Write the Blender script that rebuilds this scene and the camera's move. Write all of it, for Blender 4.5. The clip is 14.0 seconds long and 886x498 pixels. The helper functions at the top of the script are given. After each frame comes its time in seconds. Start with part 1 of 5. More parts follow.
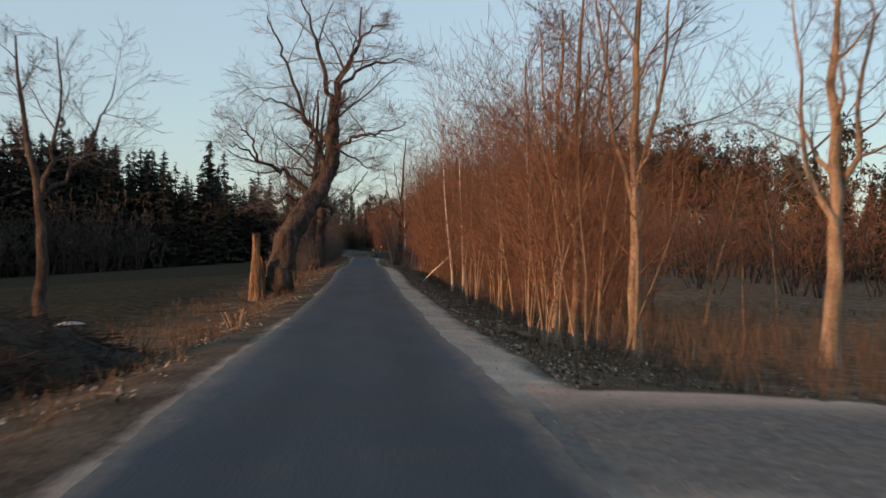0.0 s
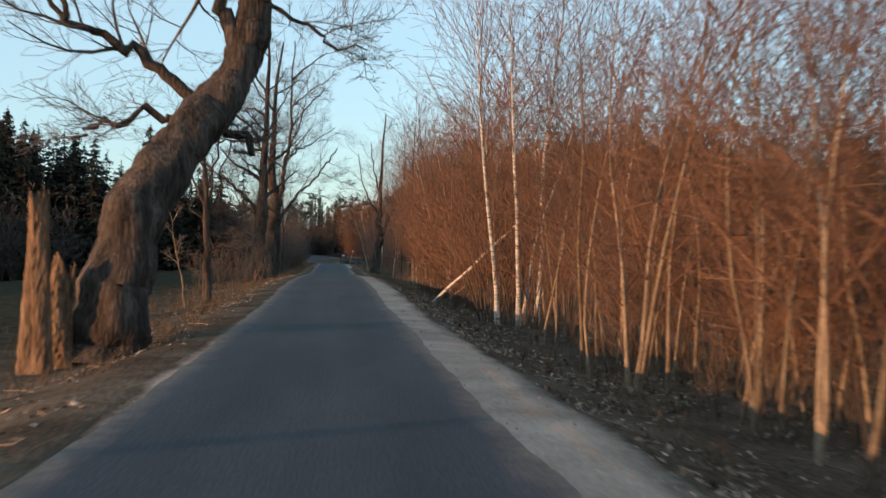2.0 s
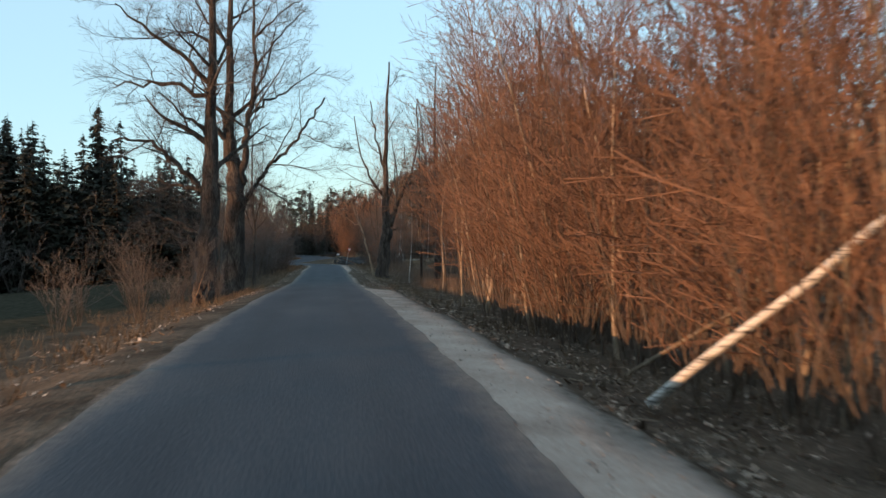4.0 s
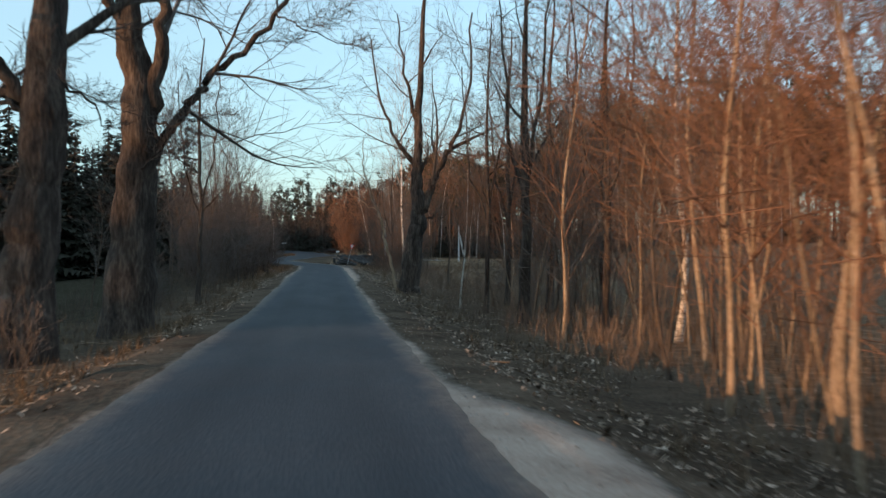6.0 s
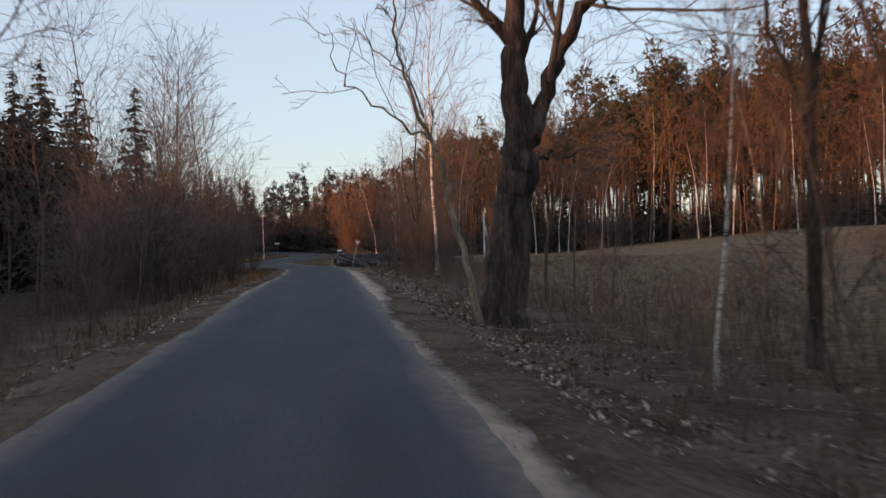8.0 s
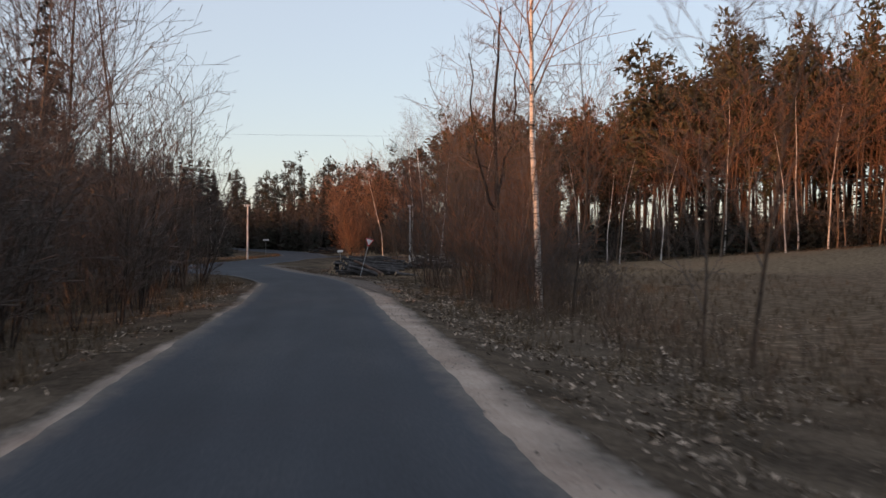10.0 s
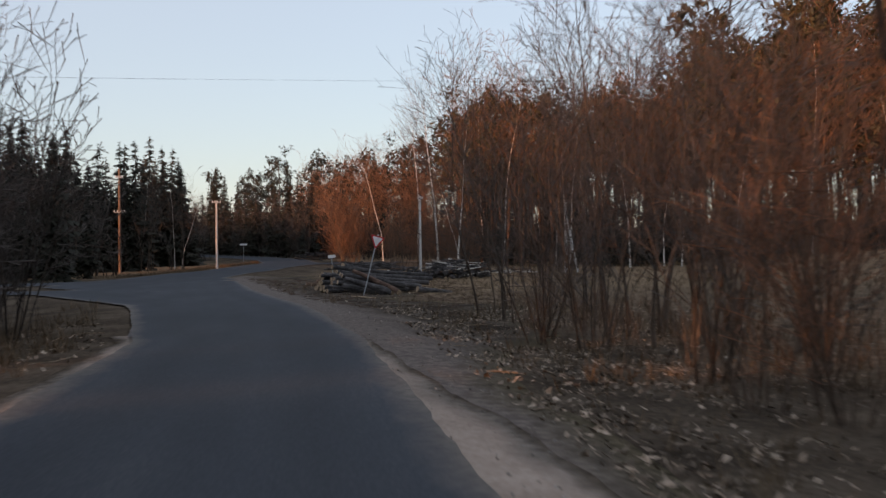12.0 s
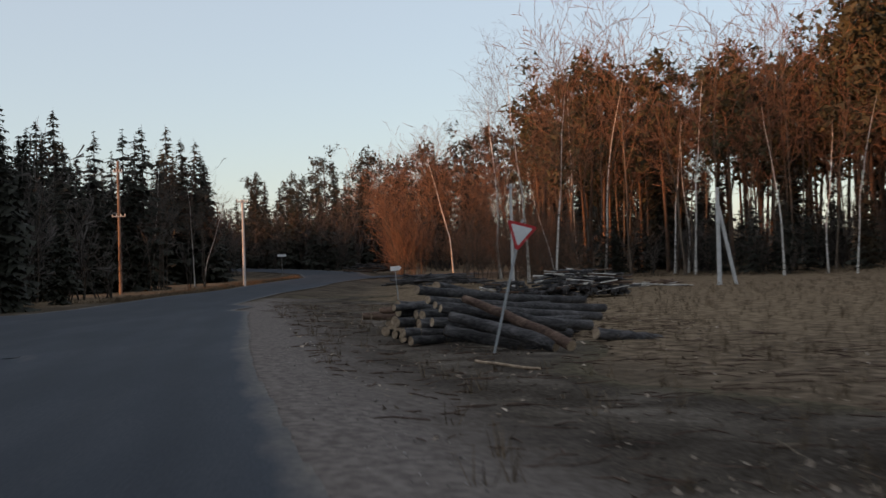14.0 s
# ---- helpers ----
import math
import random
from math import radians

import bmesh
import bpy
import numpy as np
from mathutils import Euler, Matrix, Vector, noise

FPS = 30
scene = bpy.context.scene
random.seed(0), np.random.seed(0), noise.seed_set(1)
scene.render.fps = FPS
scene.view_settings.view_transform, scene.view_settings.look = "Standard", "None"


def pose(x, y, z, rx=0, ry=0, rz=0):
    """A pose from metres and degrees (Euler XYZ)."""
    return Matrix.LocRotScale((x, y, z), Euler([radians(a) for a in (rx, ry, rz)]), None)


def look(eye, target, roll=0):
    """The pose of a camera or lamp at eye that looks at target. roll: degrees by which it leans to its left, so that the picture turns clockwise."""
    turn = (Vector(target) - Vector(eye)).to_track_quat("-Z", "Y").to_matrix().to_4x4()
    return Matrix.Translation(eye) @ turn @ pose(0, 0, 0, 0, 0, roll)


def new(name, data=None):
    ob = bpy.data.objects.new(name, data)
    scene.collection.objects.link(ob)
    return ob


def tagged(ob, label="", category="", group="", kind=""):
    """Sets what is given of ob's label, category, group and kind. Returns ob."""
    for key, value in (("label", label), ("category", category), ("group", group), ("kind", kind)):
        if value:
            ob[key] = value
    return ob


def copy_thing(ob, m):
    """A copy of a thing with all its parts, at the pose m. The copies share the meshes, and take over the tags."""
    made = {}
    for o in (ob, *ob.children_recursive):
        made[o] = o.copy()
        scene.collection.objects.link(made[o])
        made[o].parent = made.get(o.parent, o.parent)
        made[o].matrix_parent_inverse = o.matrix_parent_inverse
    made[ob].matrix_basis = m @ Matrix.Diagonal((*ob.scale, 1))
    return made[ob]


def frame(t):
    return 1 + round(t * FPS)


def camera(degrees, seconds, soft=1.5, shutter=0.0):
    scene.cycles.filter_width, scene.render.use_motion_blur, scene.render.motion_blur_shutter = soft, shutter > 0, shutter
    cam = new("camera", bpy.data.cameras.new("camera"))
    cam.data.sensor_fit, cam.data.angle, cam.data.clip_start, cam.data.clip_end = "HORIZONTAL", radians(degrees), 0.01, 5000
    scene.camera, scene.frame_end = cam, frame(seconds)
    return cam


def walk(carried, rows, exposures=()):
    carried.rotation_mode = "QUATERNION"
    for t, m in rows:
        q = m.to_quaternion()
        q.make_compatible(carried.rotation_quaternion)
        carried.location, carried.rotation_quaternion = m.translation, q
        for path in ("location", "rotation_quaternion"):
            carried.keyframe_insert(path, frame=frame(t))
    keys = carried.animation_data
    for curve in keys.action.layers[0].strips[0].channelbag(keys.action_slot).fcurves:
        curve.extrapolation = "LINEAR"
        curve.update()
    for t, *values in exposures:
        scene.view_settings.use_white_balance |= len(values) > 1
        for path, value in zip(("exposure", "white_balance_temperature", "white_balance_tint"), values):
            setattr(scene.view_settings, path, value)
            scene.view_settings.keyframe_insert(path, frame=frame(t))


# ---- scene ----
cam = camera(42.6, 14.0, 1.5, 0.3)
PATH = [
    (0.0, pose(0.108, 0.000, 1.803, 89.981, -0.683, -3.933)),
    (0.5, pose(0.182, 8.736, 1.700, 89.833, -0.460, -4.251)),
    (1.0, pose(0.110, 16.406, 1.568, 90.016, -0.869, -4.685)),
    (1.5, pose(0.111, 24.119, 1.474, 90.303, -1.112, -5.128)),
    (2.0, pose(0.178, 31.984, 1.405, 90.357, -0.754, -5.470)),
    (2.5, pose(0.235, 39.887, 1.351, 90.231, 0.687, -5.648)),
    (3.0, pose(0.291, 47.647, 1.302, 90.164, 1.625, -5.719)),
    (3.2, pose(0.306, 50.557, 1.296, 90.061, 1.811, -5.672)),
    (5.3, pose(0.324, 84.516, 1.650, 90.225, 0.207, -5.856)),
    (5.5, pose(0.335, 87.707, 1.639, 90.187, 0.106, -5.826)),
    (6.0, pose(0.377, 95.631, 1.583, 90.041, -0.054, -5.847)),
    (6.5, pose(0.405, 103.507, 1.490, 90.041, -0.038, -5.855)),
    (7.0, pose(0.433, 111.475, 1.385, 90.032, 0.148, -5.838)),
    (7.5, pose(0.491, 119.409, 1.296, 90.063, 0.575, -5.842)),
    (8.0, pose(0.603, 127.313, 1.204, 89.952, 1.658, -5.804)),
    (8.2, pose(0.645, 130.458, 1.177, 89.876, 2.098, -5.766)),
    (10.3, pose(0.337, 163.470, 1.437, 90.090, -0.520, -6.048)),
    (10.5, pose(0.366, 166.402, 1.438, 90.082, -0.354, -6.128)),
    (11.0, pose(0.481, 173.557, 1.421, 90.142, -0.068, -6.327)),
    (11.5, pose(0.637, 180.522, 1.396, 90.223, 0.177, -6.455)),
    (12.0, pose(0.794, 187.445, 1.375, 90.260, 0.566, -6.454)),
    (12.5, pose(0.867, 194.355, 1.358, 90.423, 0.782, -6.438)),
    (13.0, pose(0.872, 200.930, 1.359, 90.513, 1.093, -6.425)),
    (13.5, pose(0.670, 207.698, 1.380, 90.764, 1.472, -5.551)),
    (14.0, pose(0.349, 214.518, 1.410, 90.785, 1.607, -4.037)),
]
walk(cam, PATH, [(0.0, 0.92, 6450, 9), (1.0, 1.12, 6300, 5), (2.5, 1.32, 5850, -1), (5.5, 1.4, 5750, -3), (6.2, 1.33, 5750, -3), (6.7, 1.38, 6000, 7), (7.1, 1.38, 6400, 16), (7.5, 1.3, 6550, 18), (8.2, 1.18, 6650, 19), (10.5, 1.15, 6950, 21), (12.5, 1.18, 6900, 20), (14.0, 1.06, 6950, 17)])

# ---------------------------------------------------------------- light
SUN_AZ, SUN_EL = radians(242), radians(5.2)
world = bpy.data.worlds.new("sky")
scene.world = world
world.use_nodes = True
wn = world.node_tree
sky = wn.nodes.new("ShaderNodeTexSky")
sky.sky_type, sky.sun_disc = "NISHITA", False
sky.sun_elevation, sky.sun_rotation = SUN_EL, SUN_AZ
sky.air_density, sky.dust_density, sky.ozone_density = 0.95, 0.4, 2.4
haze = wn.nodes.new("ShaderNodeMix")
haze.data_type = "RGBA"
haze.inputs["Factor"].default_value = 0.55
haze.inputs["B"].default_value = (2.2, 2.47, 2.66, 1)
wn.links.new(sky.outputs[0], haze.inputs["A"])
wn.links.new(haze.outputs["Result"], wn.nodes["Background"].inputs[0])
wn.nodes["Background"].inputs[1].default_value = 0.15
sun_dir = Vector((math.sin(SUN_AZ) * math.cos(SUN_EL), math.cos(SUN_AZ) * math.cos(SUN_EL), math.sin(SUN_EL)))
sun = new("sun", bpy.data.lights.new("sun", "SUN"))
sun.data.energy, sun.data.angle, sun.data.color = 2.75, radians(0.6), (1.0, 0.465, 0.21)
sun.matrix_world = look(sun_dir * 200, (0, 0, 0))


# ---------------------------------------------------------------- materials
def material(name, colours, scale=4.0, rough=0.9, bump=0.3, fine=12.0, stretch=(1, 1, 1), spec=0.2, rand=0.0, metal=0.0):
    """Colour ramp over two scales of noise, with relief; rand: spread of brightness from object to object."""
    m = bpy.data.materials.new(name)
    m.use_nodes = True
    t = m.node_tree
    b = t.nodes["Principled BSDF"]
    b.inputs["Roughness"].default_value = rough
    b.inputs["Specular IOR Level"].default_value = spec
    b.inputs["Metallic"].default_value = metal
    co = t.nodes.new("ShaderNodeTexCoord")
    mp = t.nodes.new("ShaderNodeMapping")
    mp.inputs["Scale"].default_value = stretch
    t.links.new(co.outputs["Object"], mp.inputs[0])
    n1 = t.nodes.new("ShaderNodeTexNoise")
    n1.inputs["Scale"].default_value, n1.inputs["Detail"].default_value = scale, 5
    n2 = t.nodes.new("ShaderNodeTexNoise")
    n2.inputs["Scale"].default_value, n2.inputs["Detail"].default_value = scale * fine, 4
    for n in (n1, n2):
        t.links.new(mp.outputs[0], n.inputs["Vector"])
    mixer = t.nodes.new("ShaderNodeMath")
    mixer.operation = "MULTIPLY_ADD"
    mixer.inputs[1].default_value = 0.45
    half = t.nodes.new("ShaderNodeMath")
    half.operation = "MULTIPLY"
    half.inputs[1].default_value = 0.55
    t.links.new(n1.outputs[0], half.inputs[0])
    t.links.new(n2.outputs[0], mixer.inputs[0])
    t.links.new(half.outputs[0], mixer.inputs[2])
    ramp = t.nodes.new("ShaderNodeValToRGB")
    e = ramp.color_ramp.elements
    while len(e) < len(colours):
        e.new(0.5)
    for k, c in enumerate(colours):
        e[k].position = 0.36 + 0.28 * k / max(1, len(colours) - 1)
        e[k].color = (*c, 1)
    t.links.new(mixer.outputs[0], ramp.inputs[0])
    out = ramp.outputs[0]
    if rand:
        oi = t.nodes.new("ShaderNodeObjectInfo")
        hs = t.nodes.new("ShaderNodeHueSaturation")
        mr = t.nodes.new("ShaderNodeMapRange")
        mr.inputs[3].default_value, mr.inputs[4].default_value = 1 - rand, 1 + rand
        t.links.new(oi.outputs["Random"], mr.inputs[0])
        t.links.new(mr.outputs[0], hs.inputs["Value"])
        t.links.new(out, hs.inputs["Color"])
        out = hs.outputs[0]
    t.links.new(out, b.inputs["Base Color"])
    bp = t.nodes.new("ShaderNodeBump")
    bp.inputs["Strength"].default_value, bp.inputs["Distance"].default_value = bump, 0.05
    t.links.new(n2.outputs[0], bp.inputs["Height"])
    t.links.new(bp.outputs[0], b.inputs["Normal"])
    return m


ASPHALT = material("asphalt", [(0.03, 0.0365, 0.0455), (0.038, 0.0455, 0.0555), (0.055, 0.061, 0.069)], 0.9, 0.84, 0.14, 40, (1, 0.2, 1), spec=0.18)
GRAVEL = material("gravel", [(0.27, 0.21, 0.172), (0.385, 0.31, 0.255), (0.48, 0.4, 0.335)], 0.8, 0.95, 0.6, 25, spec=0.0)
SOIL = material("soil", [(0.05, 0.040, 0.031), (0.092, 0.073, 0.055), (0.15, 0.12, 0.09)], 0.6, 0.95, 0.9, 18, spec=0.0)
DIRT = material("packed dirt", [(0.032, 0.026, 0.021), (0.08, 0.066, 0.053), (0.16, 0.135, 0.11)], 0.7, 0.95, 0.6, 22, spec=0.0)
OAK_BARK = material("oak bark", [(0.016, 0.013, 0.012), (0.052, 0.041, 0.034), (0.115, 0.093, 0.077)], 3.5, 0.95, 1.0, 5, (1, 1, 0.22))
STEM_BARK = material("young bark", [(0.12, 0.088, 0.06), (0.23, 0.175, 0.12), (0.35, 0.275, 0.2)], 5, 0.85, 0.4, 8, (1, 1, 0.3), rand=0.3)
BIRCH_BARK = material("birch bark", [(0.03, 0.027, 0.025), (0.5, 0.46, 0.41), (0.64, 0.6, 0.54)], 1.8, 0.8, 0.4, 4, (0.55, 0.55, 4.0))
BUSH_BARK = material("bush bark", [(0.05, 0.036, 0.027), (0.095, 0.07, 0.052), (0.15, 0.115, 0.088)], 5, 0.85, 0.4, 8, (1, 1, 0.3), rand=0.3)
# Near-black: the shade on the brush heap is put into its colour.
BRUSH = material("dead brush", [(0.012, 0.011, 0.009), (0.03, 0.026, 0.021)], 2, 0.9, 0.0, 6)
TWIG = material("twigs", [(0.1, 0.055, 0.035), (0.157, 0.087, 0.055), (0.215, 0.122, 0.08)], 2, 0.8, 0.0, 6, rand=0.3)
# Greyer, darker twin of the twigs: shade is put into this colour.
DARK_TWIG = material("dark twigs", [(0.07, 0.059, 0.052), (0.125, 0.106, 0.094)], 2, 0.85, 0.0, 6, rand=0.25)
NEEDLES = material("needles", [(0.02, 0.02, 0.0155), (0.034, 0.034, 0.025), (0.054, 0.052, 0.037)], 1.2, 0.8, 0.0, 8)
PINE_NEEDLES = material("pine needles", [(0.024, 0.025, 0.014), (0.052, 0.049, 0.027), (0.09, 0.076, 0.042)], 1.2, 0.8, 0.0, 8)
DRY_GRASS = material("dry grass", [(0.075, 0.05, 0.03), (0.135, 0.094, 0.056), (0.22, 0.16, 0.1)], 1.5, 0.9, 0.0, 10)
GRAVEL_STONE = material("loose stone", [(0.12, 0.108, 0.095), (0.25, 0.225, 0.2), (0.42, 0.39, 0.35)], 9, 0.9, 0.2, 6, spec=0.1)
LITTER = material("leaf litter", [(0.16, 0.115, 0.08), (0.28, 0.215, 0.16), (0.46, 0.38, 0.3)], 2, 0.9, 0.0, 7)
PINE_BARK = material("pine bark", [(0.035, 0.024, 0.018), (0.10, 0.06, 0.04), (0.17, 0.10, 0.065)], 2.5, 0.9, 0.8, 6, (1, 1, 0.3))
ROT_WOOD = material("weathered wood", [(0.05, 0.032, 0.02), (0.16, 0.10, 0.06), (0.29, 0.195, 0.12)], 2.5, 0.9, 0.9, 8, (1, 1, 0.15))


def meadow_over(m):
    """Faded meadow grass over the soil away from the verges, by the mesh's own 'verge' distance."""
    t = m.node_tree
    b = t.nodes["Principled BSDF"]
    old = b.inputs["Base Color"].links[0].from_socket
    at = t.nodes.new("ShaderNodeAttribute")
    at.attribute_name = "verge"
    big = t.nodes.new("ShaderNodeTexNoise")
    big.inputs["Scale"].default_value, big.inputs["Detail"].default_value = 0.22, 6
    tuft = t.nodes.new("ShaderNodeTexNoise")
    tuft.inputs["Scale"].default_value, tuft.inputs["Detail"].default_value = 2.6, 8
    co = t.nodes.new("ShaderNodeTexCoord")
    for n in (big, tuft):
        t.links.new(co.outputs["Object"], n.inputs["Vector"])
    ramp = t.nodes.new("ShaderNodeValToRGB")
    e = ramp.color_ramp.elements
    e.new(0.5)
    for q, (p, c) in enumerate([(0.34, (0.058, 0.05, 0.038)), (0.5, (0.1, 0.085, 0.063)), (0.68, (0.155, 0.131, 0.098))]):
        e[q].position, e[q].color = p, (*c, 1)
    t.links.new(tuft.outputs[0], ramp.inputs[0])
    add = t.nodes.new("ShaderNodeMath")
    add.operation = "MULTIPLY_ADD"
    add.inputs[1].default_value = 6.0
    t.links.new(big.outputs[0], add.inputs[0])
    t.links.new(at.outputs["Fac"], add.inputs[2])
    mr = t.nodes.new("ShaderNodeMapRange")
    mr.inputs[1].default_value, mr.inputs[2].default_value = 6.5, 10.0
    t.links.new(add.outputs[0], mr.inputs[0])
    mx = t.nodes.new("ShaderNodeMix")
    mx.data_type = "RGBA"
    t.links.new(mr.outputs[0], mx.inputs["Factor"])
    t.links.new(old, mx.inputs["A"])
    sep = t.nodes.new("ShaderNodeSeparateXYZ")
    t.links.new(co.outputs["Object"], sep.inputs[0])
    # 0 left, 1 right of the road; the left meadow's shade is painted in.
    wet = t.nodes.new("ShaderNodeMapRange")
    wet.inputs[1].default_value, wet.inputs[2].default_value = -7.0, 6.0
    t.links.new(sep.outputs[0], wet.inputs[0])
    shade_and_straw = t.nodes.new("ShaderNodeMix")
    shade_and_straw.data_type, shade_and_straw.blend_type = "RGBA", "MULTIPLY"
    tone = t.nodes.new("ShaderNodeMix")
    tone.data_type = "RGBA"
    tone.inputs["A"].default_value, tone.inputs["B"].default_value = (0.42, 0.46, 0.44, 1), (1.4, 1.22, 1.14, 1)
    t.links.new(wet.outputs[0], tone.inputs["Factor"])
    shade_and_straw.inputs["Factor"].default_value = 1.0
    t.links.new(ramp.outputs[0], shade_and_straw.inputs["A"])
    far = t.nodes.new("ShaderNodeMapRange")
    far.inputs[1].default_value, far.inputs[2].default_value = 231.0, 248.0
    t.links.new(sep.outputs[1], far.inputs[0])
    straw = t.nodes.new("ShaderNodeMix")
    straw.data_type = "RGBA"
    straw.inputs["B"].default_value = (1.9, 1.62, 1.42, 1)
    gate = t.nodes.new("ShaderNodeMath")
    gate.operation = "MULTIPLY"
    # Past y 266 the straw tone also covers the left bank, painting in its sunlight.
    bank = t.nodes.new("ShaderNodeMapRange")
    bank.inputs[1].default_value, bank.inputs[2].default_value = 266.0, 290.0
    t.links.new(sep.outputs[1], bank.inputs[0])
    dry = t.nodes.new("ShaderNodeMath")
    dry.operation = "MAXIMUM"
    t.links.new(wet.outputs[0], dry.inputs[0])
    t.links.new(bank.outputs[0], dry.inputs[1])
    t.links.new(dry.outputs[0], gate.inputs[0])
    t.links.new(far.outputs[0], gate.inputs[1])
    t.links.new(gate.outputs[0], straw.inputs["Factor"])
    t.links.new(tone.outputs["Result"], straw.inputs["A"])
    t.links.new(straw.outputs["Result"], shade_and_straw.inputs["B"])
    t.links.new(shade_and_straw.outputs["Result"], mx.inputs["B"])
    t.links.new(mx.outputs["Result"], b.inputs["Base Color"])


def edge_mix(m, colours, lo, hi, noise_scale, amount, stretch=(1, 0.35, 1), by="verge"):
    """Lets another surface's colour break in over a span of the 'verge' distance, ragged by noise."""
    t = m.node_tree
    b = t.nodes["Principled BSDF"]
    old = b.inputs["Base Color"].links[0].from_socket
    at = t.nodes.new("ShaderNodeAttribute")
    at.attribute_name = by
    co = t.nodes.new("ShaderNodeTexCoord")
    mp = t.nodes.new("ShaderNodeMapping")
    mp.inputs["Scale"].default_value = stretch
    t.links.new(co.outputs["Object"], mp.inputs[0])
    n = t.nodes.new("ShaderNodeTexNoise")
    n.inputs["Scale"].default_value, n.inputs["Detail"].default_value = noise_scale, 8
    t.links.new(mp.outputs[0], n.inputs["Vector"])
    add = t.nodes.new("ShaderNodeMath")
    add.operation = "MULTIPLY_ADD"
    add.inputs[1].default_value = amount
    t.links.new(n.outputs[0], add.inputs[0])
    t.links.new(at.outputs["Fac"], add.inputs[2])
    mr = t.nodes.new("ShaderNodeMapRange")
    mr.inputs[1].default_value, mr.inputs[2].default_value = lo + amount / 2, hi + amount / 2
    t.links.new(add.outputs[0], mr.inputs[0])
    fine = t.nodes.new("ShaderNodeTexNoise")
    fine.inputs["Scale"].default_value, fine.inputs["Detail"].default_value = 9.0, 6
    t.links.new(co.outputs["Object"], fine.inputs["Vector"])
    ramp = t.nodes.new("ShaderNodeValToRGB")
    e = ramp.color_ramp.elements
    e[0].position, e[0].color = 0.35, (*colours[0], 1)
    e[1].position, e[1].color = 0.68, (*colours[1], 1)
    t.links.new(fine.outputs[0], ramp.inputs[0])
    mx = t.nodes.new("ShaderNodeMix")
    mx.data_type = "RGBA"
    t.links.new(mr.outputs[0], mx.inputs["Factor"])
    t.links.new(old, mx.inputs["A"])
    t.links.new(ramp.outputs[0], mx.inputs["B"])
    t.links.new(mx.outputs["Result"], b.inputs["Base Color"])


def wheel_tracks(m):
    """Slightly darker, smoother wheel lines along the lane, broken by noise."""
    t = m.node_tree
    b = t.nodes["Principled BSDF"]
    old = b.inputs["Base Color"].links[0].from_socket
    at = t.nodes.new("ShaderNodeAttribute")
    at.attribute_name = "verge"
    co = t.nodes.new("ShaderNodeTexCoord")
    mp = t.nodes.new("ShaderNodeMapping")
    mp.inputs["Scale"].default_value = (1, 0.08, 1)
    t.links.new(co.outputs["Object"], mp.inputs[0])
    n = t.nodes.new("ShaderNodeTexNoise")
    n.inputs["Scale"].default_value, n.inputs["Detail"].default_value = 1.5, 5
    t.links.new(mp.outputs[0], n.inputs["Vector"])
    add = t.nodes.new("ShaderNodeMath")
    add.operation = "MULTIPLY_ADD"
    add.inputs[1].default_value = 0.5
    t.links.new(n.outputs[0], add.inputs[0])
    t.links.new(at.outputs["Fac"], add.inputs[2])
    mr = t.nodes.new("ShaderNodeMapRange")
    mr.inputs[1].default_value, mr.inputs[2].default_value = -1.75, 0.45
    t.links.new(add.outputs[0], mr.inputs[0])
    ramp = t.nodes.new("ShaderNodeValToRGB")
    e = ramp.color_ramp.elements
    for _ in range(3):
        e.new(0.5)
    for q, (p, v) in enumerate([(0.0, 0.82), (0.22, 0.98), (0.48, 0.84), (0.7, 1.02), (1.0, 1.22)]):
        e[q].position, e[q].color = p, (v, v, v, 1)
    t.links.new(mr.outputs[0], ramp.inputs[0])
    mx = t.nodes.new("ShaderNodeMix")
    mx.data_type, mx.blend_type = "RGBA", "MULTIPLY"
    mx.inputs["Factor"].default_value = 1.0
    t.links.new(old, mx.inputs["A"])
    t.links.new(ramp.outputs[0], mx.inputs["B"])
    t.links.new(mx.outputs["Result"], b.inputs["Base Color"])




def newer_asphalt(m, y0, y1, tone):
    """The main road's newer surface, with a ragged seam across the old lane."""
    t = m.node_tree
    b = t.nodes["Principled BSDF"]
    old = b.inputs["Base Color"].links[0].from_socket
    co = t.nodes.new("ShaderNodeTexCoord")
    sep = t.nodes.new("ShaderNodeSeparateXYZ")
    t.links.new(co.outputs["Object"], sep.inputs[0])
    n = t.nodes.new("ShaderNodeTexNoise")
    n.inputs["Scale"].default_value, n.inputs["Detail"].default_value = 0.5, 6
    t.links.new(co.outputs["Object"], n.inputs["Vector"])
    add = t.nodes.new("ShaderNodeMath")
    add.operation = "MULTIPLY_ADD"
    add.inputs[1].default_value = 8.0
    t.links.new(n.outputs[0], add.inputs[0])
    t.links.new(sep.outputs[1], add.inputs[2])
    mr = t.nodes.new("ShaderNodeMapRange")
    mr.inputs[1].default_value, mr.inputs[2].default_value = y0 + 4, y1 + 4
    t.links.new(add.outputs[0], mr.inputs[0])
    mx = t.nodes.new("ShaderNodeMix")
    mx.data_type, mx.blend_type = "RGBA", "MULTIPLY"
    mx.inputs["B"].default_value = (tone, tone, tone * 1.03, 1)
    t.links.new(mr.outputs[0], mx.inputs["Factor"])
    t.links.new(old, mx.inputs["A"])
    t.links.new(mx.outputs["Result"], b.inputs["Base Color"])


